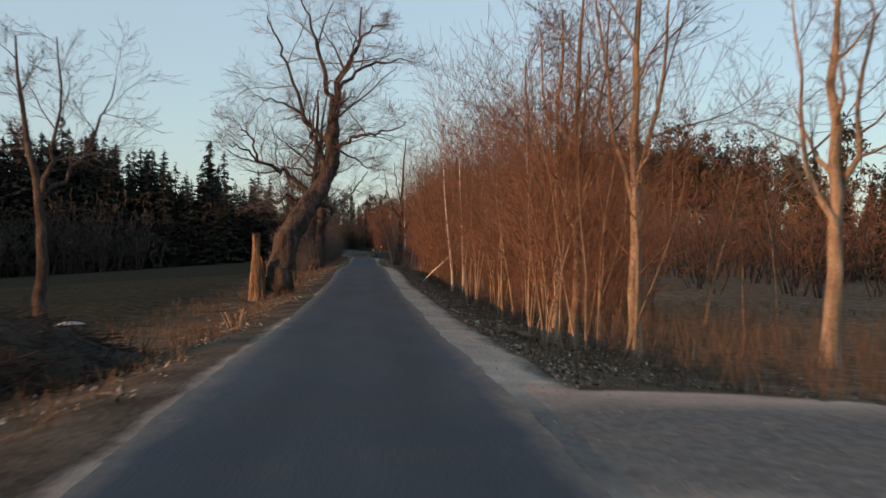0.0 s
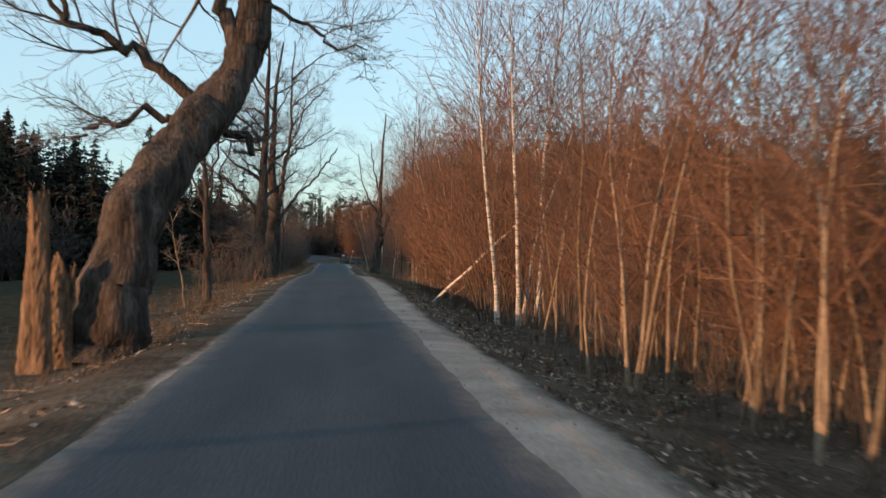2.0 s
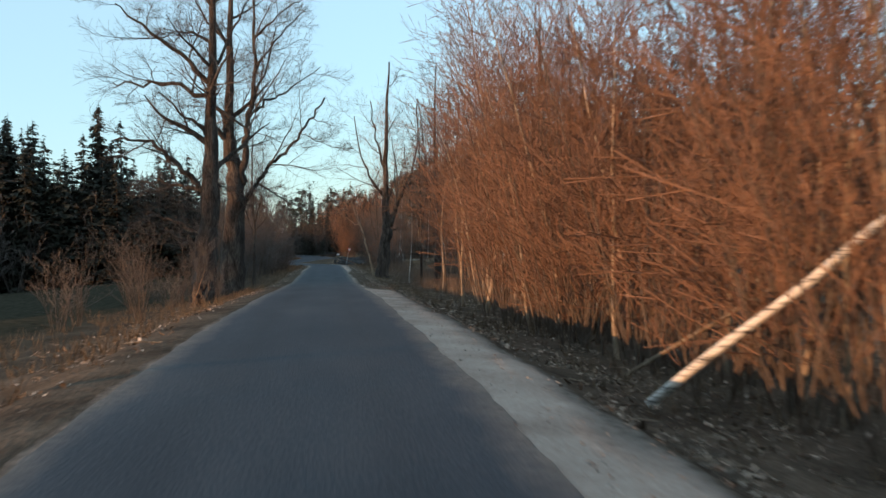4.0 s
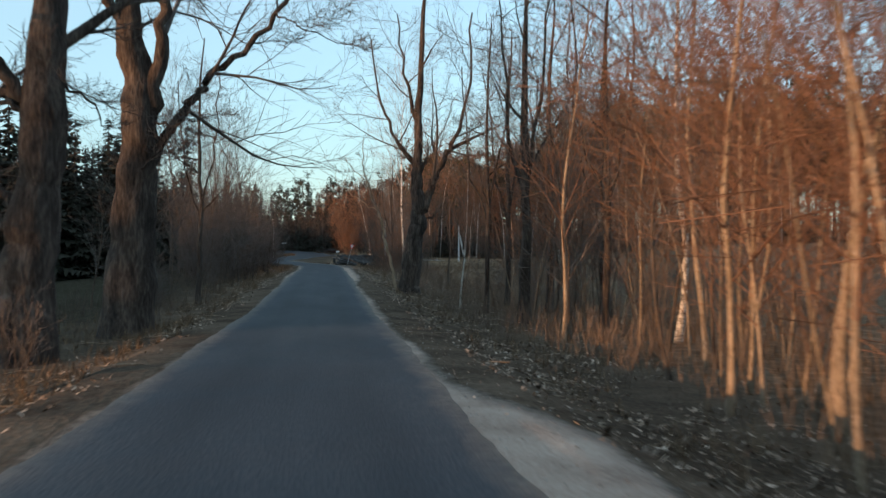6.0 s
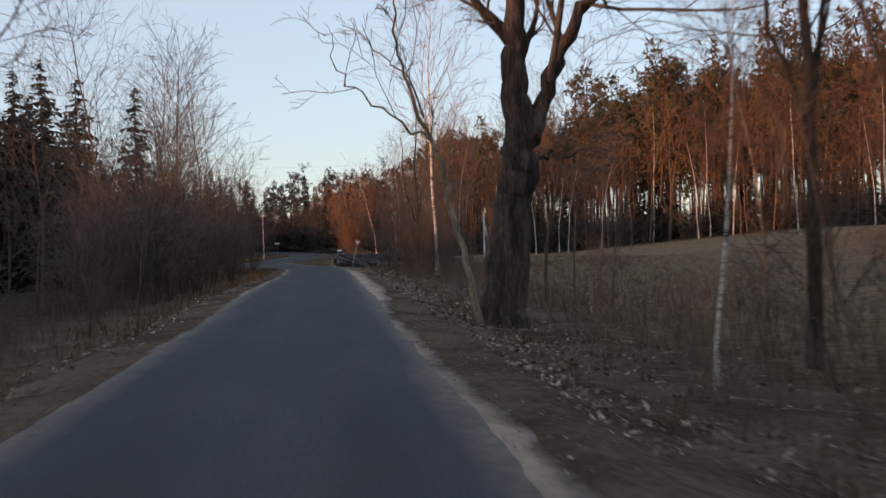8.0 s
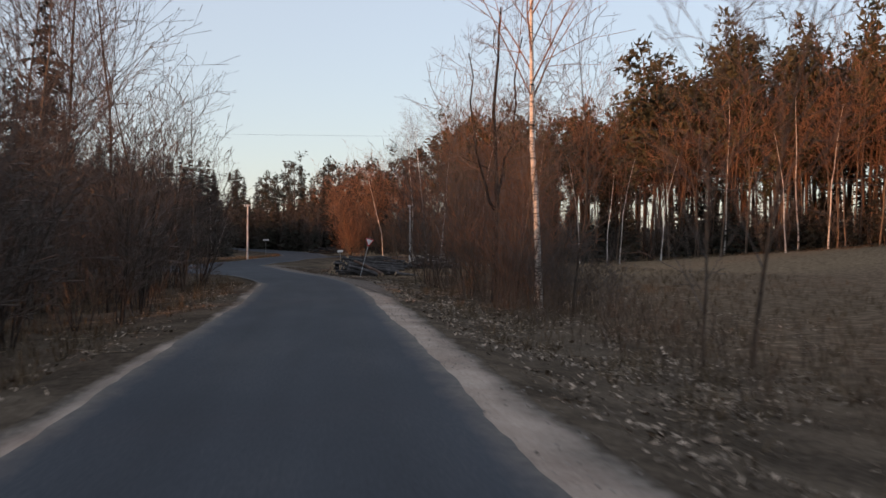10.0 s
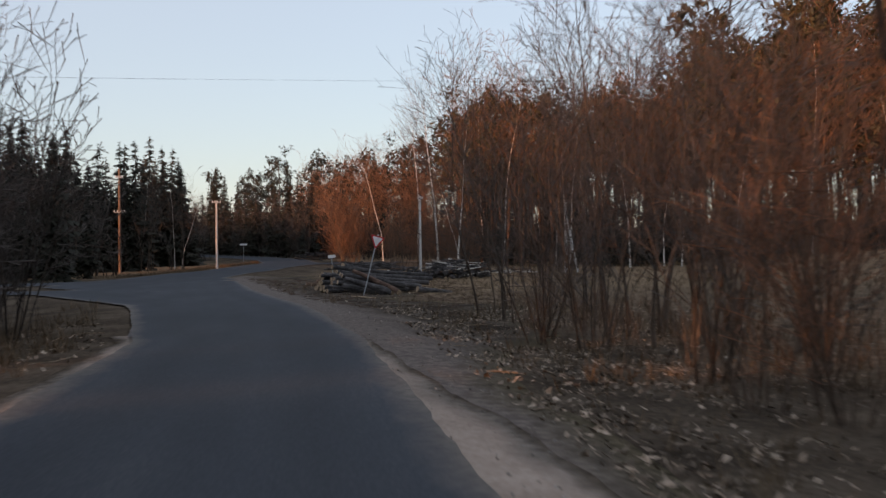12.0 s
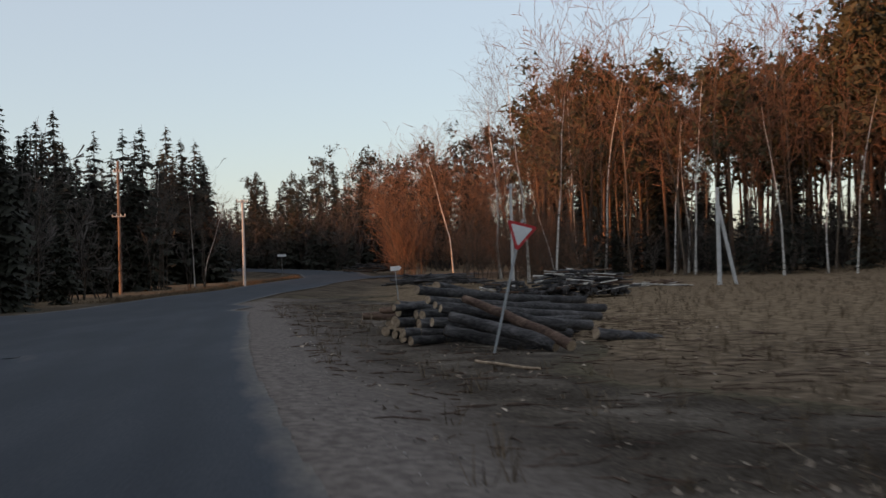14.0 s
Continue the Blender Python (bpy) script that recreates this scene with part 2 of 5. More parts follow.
wheel_tracks(ASPHALT)
newer_asphalt(ASPHALT, 200, 212, 0.8)
edge_mix(ASPHALT, [(0.11, 0.095, 0.082), (0.2, 0.172, 0.148)], -0.32, 0.08, 2.6, 0.45)
edge_mix(GRAVEL, [(0.115, 0.107, 0.1), (0.19, 0.175, 0.16)], -0.1, -1.8, 0.8, 1.0, (1, 1, 1))
edge_mix(GRAVEL, [(0.11, 0.095, 0.08), (0.24, 0.21, 0.18)], -0.42, -0.05, 1.3, 1.1, (1, 0.22, 1), "rim")
edge_mix(GRAVEL, [(0.05, 0.04, 0.031), (0.12, 0.097, 0.074)], -0.16, 0.02, 2.4, 0.4, (1, 0.4, 1), "rim")
edge_mix(DIRT, [(0.12, 0.101, 0.09), (0.225, 0.192, 0.17)], 2.9, 0.7, 0.8, 2.0, (1, 0.3, 1))
edge_mix(DIRT, [(0.06, 0.05, 0.034), (0.15, 0.125, 0.085)], -0.9, -0.05, 0.9, 1.2, (1, 1, 1), "rim")
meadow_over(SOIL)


def piece_spread(m, low, high):
    """Brightness that changes from loose piece to loose piece."""
    t = m.node_tree
    b = t.nodes["Principled BSDF"]
    old = b.inputs["Base Color"].links[0].from_socket
    geo = t.nodes.new("ShaderNodeNewGeometry")
    mr = t.nodes.new("ShaderNodeMapRange")
    mr.inputs[3].default_value, mr.inputs[4].default_value = low, high
    power = t.nodes.new("ShaderNodeMath")
    power.operation = "POWER"
    power.inputs[1].default_value = 2.2
    t.links.new(geo.outputs["Random Per Island"], power.inputs[0])
    t.links.new(power.outputs[0], mr.inputs[0])
    hs = t.nodes.new("ShaderNodeHueSaturation")
    t.links.new(mr.outputs[0], hs.inputs["Value"])
    t.links.new(old, hs.inputs["Color"])
    t.links.new(hs.outputs[0], b.inputs["Base Color"])


piece_spread(LITTER, 0.3, 1.7)
piece_spread(GRAVEL_STONE, 0.6, 1.5)
piece_spread(DRY_GRASS, 0.6, 1.4)

# ---------------------------------------------------------------- the lie of the land
ROAD_Y = [-80, 0, 24, 40, 55, 85, 103, 119, 132, 163, 187, 214, 260, 300, 340, 420, 600, 3000]
ROAD_Z = [0.39, 0.39, 0.06, -0.06, -0.08, 0.22, 0.08, -0.11, -0.2, 0.02, -0.03, 0, -0.15, -0.05, 0.6, 3.0, 8.0, 12.0]
_yy = np.linspace(-80, 3000, 6161)
_k = np.hanning(25)
_zz = np.interp(_yy, ROAD_Y, ROAD_Z)
_zz[12:-12] = np.convolve(_zz, _k / _k.sum(), "same")[12:-12]
# centre lines: points and half width
LANES = [
    ([(-0.04, -90), (-0.04, 60), (-0.04, 130), (0, 192), (-0.25, 206), (-1.35, 218), (-3.7, 235), (-5.8, 256)], 1.67, 2.0),
    ([(-1.2, 208), (-2.8, 221), (-8.8, 236), (-40, 229), (-90, 208)], 0.9, 4.2),
    ([(-90, 206), (-45, 230), (-21, 246), (-9, 260), (-8.2, 285), (-5.2, 312), (-2.2, 330), (-3.5, 345), (-9, 358), (-18, 370), (-34, 384), (-60, 396)], 3.6, 3.2),
    ([(-6.8, 238), (-9.5, 246), (-8.5, 262)], 2.2, 4.2),
    ([(-6, 308), (-1.5, 322), (4, 328), (15, 329)], 2.6, 2.4),
]
TRACK = ([(2.7, 9.3), (9, 5.2), (24, -2)], 3.6, 3.6)


def lane_distance(x, y, lanes=None):
    """Distance outside the nearest lane's edge (negative on it)."""
    best = np.full(np.shape(x), 1e9)
    for pts, w0, w1 in LANES if lanes is None else lanes:
        n = len(pts) - 1
        near = np.full(np.shape(x), 1e9)
        for k in range(n):
            (ax, ay), (bx, by) = pts[k], pts[k + 1]
            dx, dy = bx - ax, by - ay
            u = np.clip(((x - ax) * dx + (y - ay) * dy) / (dx * dx + dy * dy), 0, 1)
            w = w0 + (w1 - w0) * (k + u) / n
            near = np.minimum(near, np.hypot(x - ax - u * dx, y - ay - u * dy) - w)
        h = np.clip(0.5 + 0.5 * (best - near) / 1.2, 0, 1)
        best = np.where(best > 50, np.minimum(best, near), best * (1 - h) + near * h - 1.2 * h * (1 - h))
    return best


def ripple(x, y):
    return (np.sin(x * 1.7 + 0.6 * np.sin(y * 0.9)) * np.sin(y * 1.3 + 0.7 * np.sin(x * 1.1)) + 0.5 * np.sin(x * 4.3 + y * 2.1) * np.sin(y * 3.7 - x * 1.9))


def land(x, y):
    """Height of the ground."""
    x, y = np.asarray(x, float), np.asarray(y, float)
    d = lane_distance(x, y, LANES + [TRACK])
    base = np.interp(y, _yy, _zz)
    prof = np.interp(d, [0, 0.9, 1.7, 2.9, 5.3, 12], [-0.03, -0.08, -0.35, -0.62, -0.75, -0.8])
    fade = np.interp(y, [150, 200], [1, 0.45]) * np.where(x > 0, np.interp(y, [45, 62, 95, 112], [1, 1.25, 1.25, 1]), 1)
    left = -3.4 * np.clip((-x - 10) / 50, 0, 1) * np.interp(y, [200, 225], [1, 0])
    right = np.interp(x, [10, 36, 66], [0, 0.3, 3.0]) * np.interp(y, [120, 200], [0, 1])
    rough = np.interp(np.abs(x), [7, 14], [0.04, 0.012]) * ripple(x, y) * np.clip((d - 0.3) / 1.5, 0, 1)
    return base + prof * fade + left + right + rough


def on_land(x, y):
    return float(land(x, y))


# ---------------------------------------------------------------- mesh tools
def mesh_object(name, verts, faces, mat, parent=None, smooth=True):
    me = bpy.data.meshes.new(name)
    verts, faces = np.asarray(verts, np.float32), np.asarray(faces, np.int32)
    me.vertices.add(len(verts))
    me.vertices.foreach_set("co", verts.ravel())
    k = faces.shape[1]
    me.loops.add(faces.size)
    me.loops.foreach_set("vertex_index", faces.ravel())
    me.polygons.add(len(faces))
    me.polygons.foreach_set("loop_start", np.arange(0, faces.size, k, dtype=np.int32))
    me.polygons.foreach_set("use_smooth", np.full(len(faces), smooth))
    me.update(calc_edges=True)
    me.materials.append(mat)
    ob = new(name, me)
    ob.parent = parent
    return ob


def part(name, bm, mat, parent, label=""):
    """Links a bmesh as one mesh object under a thing or a part."""
    me = bpy.data.meshes.new(name)
    bm.to_mesh(me)
    bm.free()
    me.materials.append(mat)
    ob = new(name, me)
    ob.parent = parent
    return tagged(ob, label)


class Tubes:
    """Gathers tapered tubes into one mesh."""

    def __init__(self):
        self.v, self.f, self.n = [], [], 0

    def add(self, pts, radii, sides):
        pts = np.asarray(pts, float)
        radii = np.asarray(radii, float)
        d = np.gradient(pts, axis=0)
        d /= np.linalg.norm(d, axis=1)[:, None] + 1e-9
        ref = np.array([0.31, 0.95, 0.05]) if abs(d[0][2]) > 0.7 else np.array([0.05, 0.1, 0.99])
        a = np.cross(d, ref)
        a /= np.linalg.norm(a, axis=1)[:, None] + 1e-9
        b = np.cross(d, a)
        ang = np.arange(sides) * 2 * math.pi / sides
        ring = pts[:, None, :] + radii[:, None, None] * (np.cos(ang)[None, :, None] * a[:, None, :] + np.sin(ang)[None, :, None] * b[:, None, :])
        m = len(pts)
        i, j = np.meshgrid(np.arange(m - 1), np.arange(sides), indexing="ij")
        q = np.stack([i * sides + j, i * sides + (j + 1) % sides, (i + 1) * sides + (j + 1) % sides, (i + 1) * sides + j], -1).reshape(-1, 4)
        self.v.append(ring.reshape(-1, 3))
        self.f.append(q + self.n)
        self.n += m * sides

    def arrays(self):
        return np.concatenate(self.v), np.concatenate(self.f)


def grow(rng, start, way, length, radius, spec, level=0, out=None):
    """Branches as (points, radii, level). spec: one dict a level."""
    out = [] if out is None else out
    s = spec[level]
    n = s["seg"]
    p, d = np.array(start, float), np.array(way, float)
    d /= np.linalg.norm(d)
    pts, radii, ways = [p.copy()], [radius], [d.copy()]
    for k in range(n):
        d = d + rng.normal(0, s["bend"], 3) + np.array([0, 0, s["up"]])
        d /= np.linalg.norm(d)
        p = p + d * length / n
        f = (k + 1) / n
        pts.append(p.copy())
        radii.append(max(radius * (1 - f * s["taper"]), s["least"]))
        ways.append(d.copy())
    out.append((np.array(pts), np.array(radii), level))
    sprout(rng, pts, radii, length, spec, level, out)
    return out


def sprout(rng, pts, radii, length, spec, level, out):
    """Side branches along a branch."""
    if level + 1 >= len(spec):
        return
    s = spec[level]
    n = len(pts) - 1
    c = s["kids"]
    turn = rng.uniform(0, 6.28)
    for k in range(c):
        f = s["from"] + (1 - s["from"]) * (k + rng.uniform(0.1, 0.9)) / c
        i = min(int(f * n), n - 1)
        u = f * n - i
        q = pts[i] * (1 - u) + pts[i + 1] * u
        w = pts[i + 1] - pts[i]
        w = w / (np.linalg.norm(w) + 1e-9)
        turn += 2.4 + rng.uniform(-0.5, 0.5)
        side = np.cross(w, [0.3, 0.2, 1.0] if abs(w[2]) < 0.9 else [1, 0.2, 0.1])
        side /= np.linalg.norm(side) + 1e-9
        side2 = np.cross(w, side)
        out_way = math.cos(turn) * side + math.sin(turn) * side2
        a = radians(s["angle"] * rng.uniform(0.7, 1.25))
        nd = math.cos(a) * w + math.sin(a) * out_way
        if level > 0 and nd[2] < -0.1:
            nd[2] *= 0.3
        r = (radii[i] * (1 - u) + radii[i + 1] * u) * s["thin"] * rng.uniform(0.8, 1.1)
        grow(rng, q, nd, length * s["ratio"] * (1.15 - s["fall"] * f) * rng.uniform(0.7, 1.25), r, spec, level + 1, out)


def guided(rng, points, r0, r1, spec, level, out, wave=0.06, reach=None, power=0.8):
    """A limb along given bends, roughened, with its own side branches."""
    p = np.array(points, float)
    n = (len(p) - 1) * 4
    t = np.linspace(0, len(p) - 1, n + 1)
    q = np.stack([np.interp(t, np.arange(len(p)), p[:, k]) for k in range(3)], 1)
    for _ in range(2):
        q[1:-1] = (q[:-2] + 2 * q[1:-1] + q[2:]) / 4
    q[1:] += rng.normal(0, wave, q[1:].shape)
    length = np.linalg.norm(np.diff(q, axis=0), axis=1).sum()
    f = np.linspace(0, 1, n + 1)
    radii = (r0 + (r1 - r0) * f ** power) * (1 + rng.normal(0, 0.05, n + 1))
    out.append((q, radii, level))
    sprout(rng, q, radii, reach or length, spec, level, out)
    return out


def level(seg, bend, up, taper, least, kids=0, start=0.3, angle=45, ratio=0.5, fall=0.6, thin=0.6):
    return {"seg": seg, "bend": bend, "up": up, "taper": taper, "least": least, "kids": kids, "from": start, "angle": angle, "ratio": ratio, "fall": fall, "thin": thin}


def tree_arrays(branches, split, sides):
    """Wood below level split as one mesh, twigs from it on as another."""
    wood, twigs = Tubes(), Tubes()
    for pts, radii, lv in branches:
        (wood if lv < split else twigs).add(pts, radii, sides[min(lv, len(sides) - 1)])
    return wood.arrays(), twigs.arrays()


def flare(branches, amount=0.7, height=0.8):
    """Widen the foot of the first branch."""
    pts, radii, lv = branches[0]
    z = pts[:, 2] - pts[0, 2]
    branches[0] = (pts, radii * (1 + amount * np.exp(-z / height * 2.2)), lv)
    return branches


def tree_thing(name, arrays, bark, twig, label, category, group=""):
    (wv, wf), (tv, tf) = arrays
    trunk = mesh_object(name, wv, wf, bark)
    mesh_object("crown", tv, tf, twig, trunk)
    return tagged(trunk, label, category, group)


# ---------------------------------------------------------------- ground and roads
def sheet(name, keep, dx, dy, x0, x1, y0, y1, lift, mat, label):
    """A piece of surface over the land where keep(x, y) is below 0, its rim drawn along the zero line."""
    xs, ys = np.arange(x0, x1 + dx / 2, dx), np.arange(y0, y1 + dy / 2, dy)
    X, Y = np.meshgrid(xs, ys)
    D = keep(X, Y)
    gx, gy = (keep(X + 0.05, Y) - D) / 0.05, (keep(X, Y + 0.05) - D) / 0.05
    g2 = np.maximum(gx * gx + gy * gy, 0.2)
    near = np.abs(D) < 0.75 * max(dx, dy)
    sx, sy = np.clip(-D * gx / g2, -dx * 0.6, dx * 0.6), np.clip(-D * gy / g2, -dy * 0.6, dy * 0.6)
    X2, Y2 = np.where(near, X + sx, X), np.where(near, Y + sy, Y)
    Z = land(X2, Y2) + lift
    inside = D < 0.3 * max(dx, dy)
    c = inside[:-1, :-1] & inside[1:, :-1] & inside[:-1, 1:] & inside[1:, 1:]
    nx = len(xs)
    i, j = np.nonzero(c)
    a = i * nx + j
    faces = np.stack([a, a + 1, a + nx + 1, a + nx], 1)
    used = np.unique(faces)
    remap = np.zeros(X.size, int)
    remap[used] = np.arange(len(used))
    verts = np.stack([X2.ravel(), Y2.ravel(), Z.ravel()], 1)[used]
    ob = mesh_object(name, verts, remap[faces], mat)
    rim = ob.data.attributes.new("rim", "FLOAT", "POINT")
    rim.data.foreach_set("value", keep(verts[:, 0], verts[:, 1]).astype(np.float32))
    near_lane = ob.data.attributes.new("verge", "FLOAT", "POINT")
    near_lane.data.foreach_set("value", lane_distance(verts[:, 0], verts[:, 1], LANES + [TRACK] if name == "shoulder" else None).astype(np.float32))
    return tagged(ob, label, name, kind="structure")


def graded(stops):
    out = [stops[0][0]]
    for (a, st), (b, _) in zip(stops[:-1], stops[1:]):
        n = max(1, round((b - a) / st))
        out += list(np.linspace(a, b, n + 1)[1:])
    return np.array(out)


gx = graded([(-2500, 300), (-400, 40), (-80, 4), (-20, 0.8), (-9, 0.3), (9, 0.8), (24, 4), (80, 40), (400, 300), (2500, 1)])
gy = graded([(-600, 80), (-60, 2), (0, 0.6), (262, 2), (400, 20), (700, 200), (3000, 1)])
GX, GY = np.meshgrid(gx, gy)
GZ = land(GX, GY)
GZ = np.where(lane_distance(GX, GY, LANES + [TRACK]) < -0.25, GZ - 0.12, GZ)
nx = len(gx)
ii, jj = np.meshgrid(np.arange(len(gy) - 1), np.arange(nx - 1), indexing="ij")
aa = (ii * nx + jj).ravel()
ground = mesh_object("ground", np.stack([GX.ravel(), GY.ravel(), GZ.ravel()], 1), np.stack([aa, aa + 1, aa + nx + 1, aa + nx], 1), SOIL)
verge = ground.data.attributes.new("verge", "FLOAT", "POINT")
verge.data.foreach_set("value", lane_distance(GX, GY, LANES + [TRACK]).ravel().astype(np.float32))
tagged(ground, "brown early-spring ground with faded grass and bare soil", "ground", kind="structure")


def wobble(x, y, a):
    return a * (np.sin(y * 0.31 + 0.2 * x) + 0.5 * np.sin(y * 0.9 + 1.3) + 0.35 * np.sin(y * 3.1 + x) + 0.25 * np.sin(y * 7.3 + 2 * x)) / 1.5


def shoulder_width(x, y):
    right = np.interp(y, [0, 20, 40, 60, 98, 105.5, 109, 150, 164, 180, 196, 207, 226, 250], [0.8, 1.0, 1.05, 1.0, 1.05, 1.1, 0.28, 0.26, 0.6, 0.8, 0.65, 0.05, -0.6, -0.6])
    left = np.interp(y, [0, 20, 35, 70, 90, 140, 158, 200], [0.3, 0.25, 0.14, 0.14, 0.06, 0.06, 0.28, 0.3])
    return np.where(x > -0.5 - np.clip((y - 205) * 0.08, 0, 9), right, left)


sheet("road", lambda x, y: lane_distance(x, y) + wobble(x, y, 0.06), 0.3, 0.4, -60, 12, -40, 450, 0.045, ASPHALT, "narrow dark grey worn asphalt road and junction")
sheet("shoulder", lambda x, y: np.maximum(np.minimum(lane_distance(x, y) - shoulder_width(x, y), lane_distance(x, y, [TRACK])) + wobble(x + 2, y * 0.7, 0.1), np.maximum(-1.6 - lane_distance(x, y), np.where((y > 208) & (y < 262) & (x > -14), 9.0, -9.0))), 0.25, 0.35, -60, 34, -40, 345, 0.022, GRAVEL, "pale sandy gravel shoulder along the asphalt")


def dirt_apron(x, y):
    reach = np.interp(y, [186, 196, 206, 216], [0.1, 1.5, 2.2, 6.5])
    side = np.maximum(lane_distance(x, y) - reach - 0.18 * reach * np.sin(y * 0.4), -7.0 - lane_distance(x, y))
    side = np.where((x < -0.5 - np.clip((y - 205) * 0.08, 0, 9)) & (y < 236), 9.0, side)
    patch = np.hypot(x - 1.5, (y - 244) / 4.5) - 9.5 + 0.5 * ripple(x * 0.7, y * 0.7)
    return np.maximum(side, np.maximum(np.where(y < 216, -1.0, patch), -x - 7))


sheet("dirt_apron", dirt_apron, 0.3, 0.4, -9, 14, 184, 285, 0.012, DIRT, "bare packed dirt with debris at the junction corner")

# ---------------------------------------------------------------- trees: kinds
BOUGH_LEVELS = [level(12, 0.05, 0.03, 0.75, 0.03, 5, 0.4, 50, 0.42, 0.55, 0.5),
         level(8, 0.13, 0.04, 0.85, 0.012, 9, 0.18, 50, 0.5, 0.5, 0.5),
         level(6, 0.15, 0.03, 0.85, 0.008, 7, 0.12, 46, 0.52, 0.45, 0.55),
         level(4, 0.17, 0.02, 0.8, 0.006, 5, 0.1, 42, 0.55, 0.4, 0.6),
         level(2, 0.2, 0.02, 0.5, 0.005)]


def big_tree(seed, trunk_line, radii, limbs, place, label, kids=5, first=0.45, name="oak_tree", reach=None, bark=None, fine=(8, 5), burl=0.03, bough=6):
    """An old tree: a trunk along given bends, limbs along theirs, and grown branches between."""
    rng = np.random.default_rng(seed)
    spec = [dict(l) for l in BOUGH_LEVELS]
    spec[0]["kids"], spec[0]["from"] = kids, first
    spec[1]["kids"] = bough
    spec[2]["kids"], spec[3]["kids"] = fine
    br = guided(rng, trunk_line, radii[0], radii[1], spec, 0, [], 0.03, reach, 1.3)
    flare(br, 0.4 + 4 * max(0, burl - 0.05), 1.3)
    for k, (line, r0, r1) in enumerate(limbs):
        away = 0.3 if k % 2 else -0.3
        bent = [(x, y + away * abs(x - line[0][0]), z) for x, y, z in line]
        guided(rng, bent, r0, r1, spec, 1, br, 0.07)
    rows = (len(br[0][0]) - 1) * 3 + 1
    spot, fine_spot = np.arange(len(br[0][0])), np.linspace(0, len(br[0][0]) - 1, rows)
    spine = np.stack([np.interp(fine_spot, spot, br[0][0][:, k]) for k in range(3)], 1)
    sides = 36
    tr = Tubes()
    tr.add(spine, np.interp(fine_spot, spot, br[0][1]), sides)
    tv, tf = tr.arrays()
    axis = np.repeat(spine, sides, axis=0)
    ang, high = np.tile(np.arange(sides) * 2 * math.pi / sides, rows), axis[:, 2]
    furrow = np.sin(11 * ang + 1.5 * np.sin(1.9 * high + seed)) * np.sin(5.2 * high + 3 * ang)
    lump = 1 + 0.02 * furrow + burl * (np.sin(3 * ang + 1.7 * high + seed) + 0.7 * np.sin(5 * ang - 2.6 * high) + 0.8 * np.sin(2 * ang + 4.1 * high)) + rng.normal(0, burl * 0.4, len(ang))
    thing = mesh_object(name, axis + (tv - axis) * lump[:, None], tf, bark or OAK_BARK)
    crown = Tubes()
    for pts, rr, lv in br[1:]:
        if lv == 1:
            limb = Tubes()
            limb.add(pts, rr, 10)
            mesh_object("limb", *limb.arrays(), bark or OAK_BARK, thing)
        else:
            crown.add(pts, rr, (8, 8, 5, 3, 3)[lv])
    mesh_object("crown", *crown.arrays(), DARK_TWIG, thing)
    thing.matrix_basis = pose(place[0], place[1], on_land(*place))
    return tagged(thing, label, "tree")


def stem_spec(twigs, kids, ends=3, fine=0.0045):
    return [level(9, 0.055, 0.02, 0.85, 0.01, kids, 0.3, 40, 0.34, 0.45, 0.5),
            level(4, 0.09, 0.05, 0.8, 0.009, twigs, 0.12, 38, 0.48, 0.4, 0.6),
            level(2, 0.12, 0.03, 0.6, fine * 1.2, ends, 0.15, 36, 0.6, 0.3, 0.7),
            level(1, 0.12, 0.02, 0.5, fine)]


def make_stem(seed, height, radius, twigs=5, kids=20, lean=0.08, low=0.3, fine=0.0065):
    rng = np.random.default_rng(seed)
    spec = stem_spec(twigs, kids, 2, fine)
    spec[0]["from"] = low
    spec[2]["seg"] = 1
    br = grow(rng, (0, 0, -0.2), (rng.normal(0, lean), rng.normal(0, lean), 1), height, radius, spec)
    return tree_arrays(flare(br, 0.4, 0.3), 1, (7, 3, 3, 3))


def make_bush(seed, height, stems=8, twigs=4, radius=0.02, spread=0.35, fine=0.0062, kids=6):
    rng = np.random.default_rng(seed)
    spec = stem_spec(twigs, kids, 1, fine)
    spec[0].update(seg=5, bend=0.07)
    spec[0]["from"] = 0.15
    spec[0]["ratio"] = 0.4
    spec[1]["seg"] = 3
    spec[2]["seg"] = 1
    br = []
    for k in range(stems):
        a = rng.uniform(0, 6.28)
        r = rng.uniform(0, 0.4)
        br += grow(rng, (r * math.cos(a), r * math.sin(a), -0.15), (spread * math.cos(a) * rng.uniform(0.3, 1.2), spread * math.sin(a) * rng.uniform(0.3, 1.2), 1), height * rng.uniform(0.55, 1.05), radius * rng.uniform(0.7, 1.4), spec)
    return tree_arrays(br, 1, (5, 3, 3, 3))


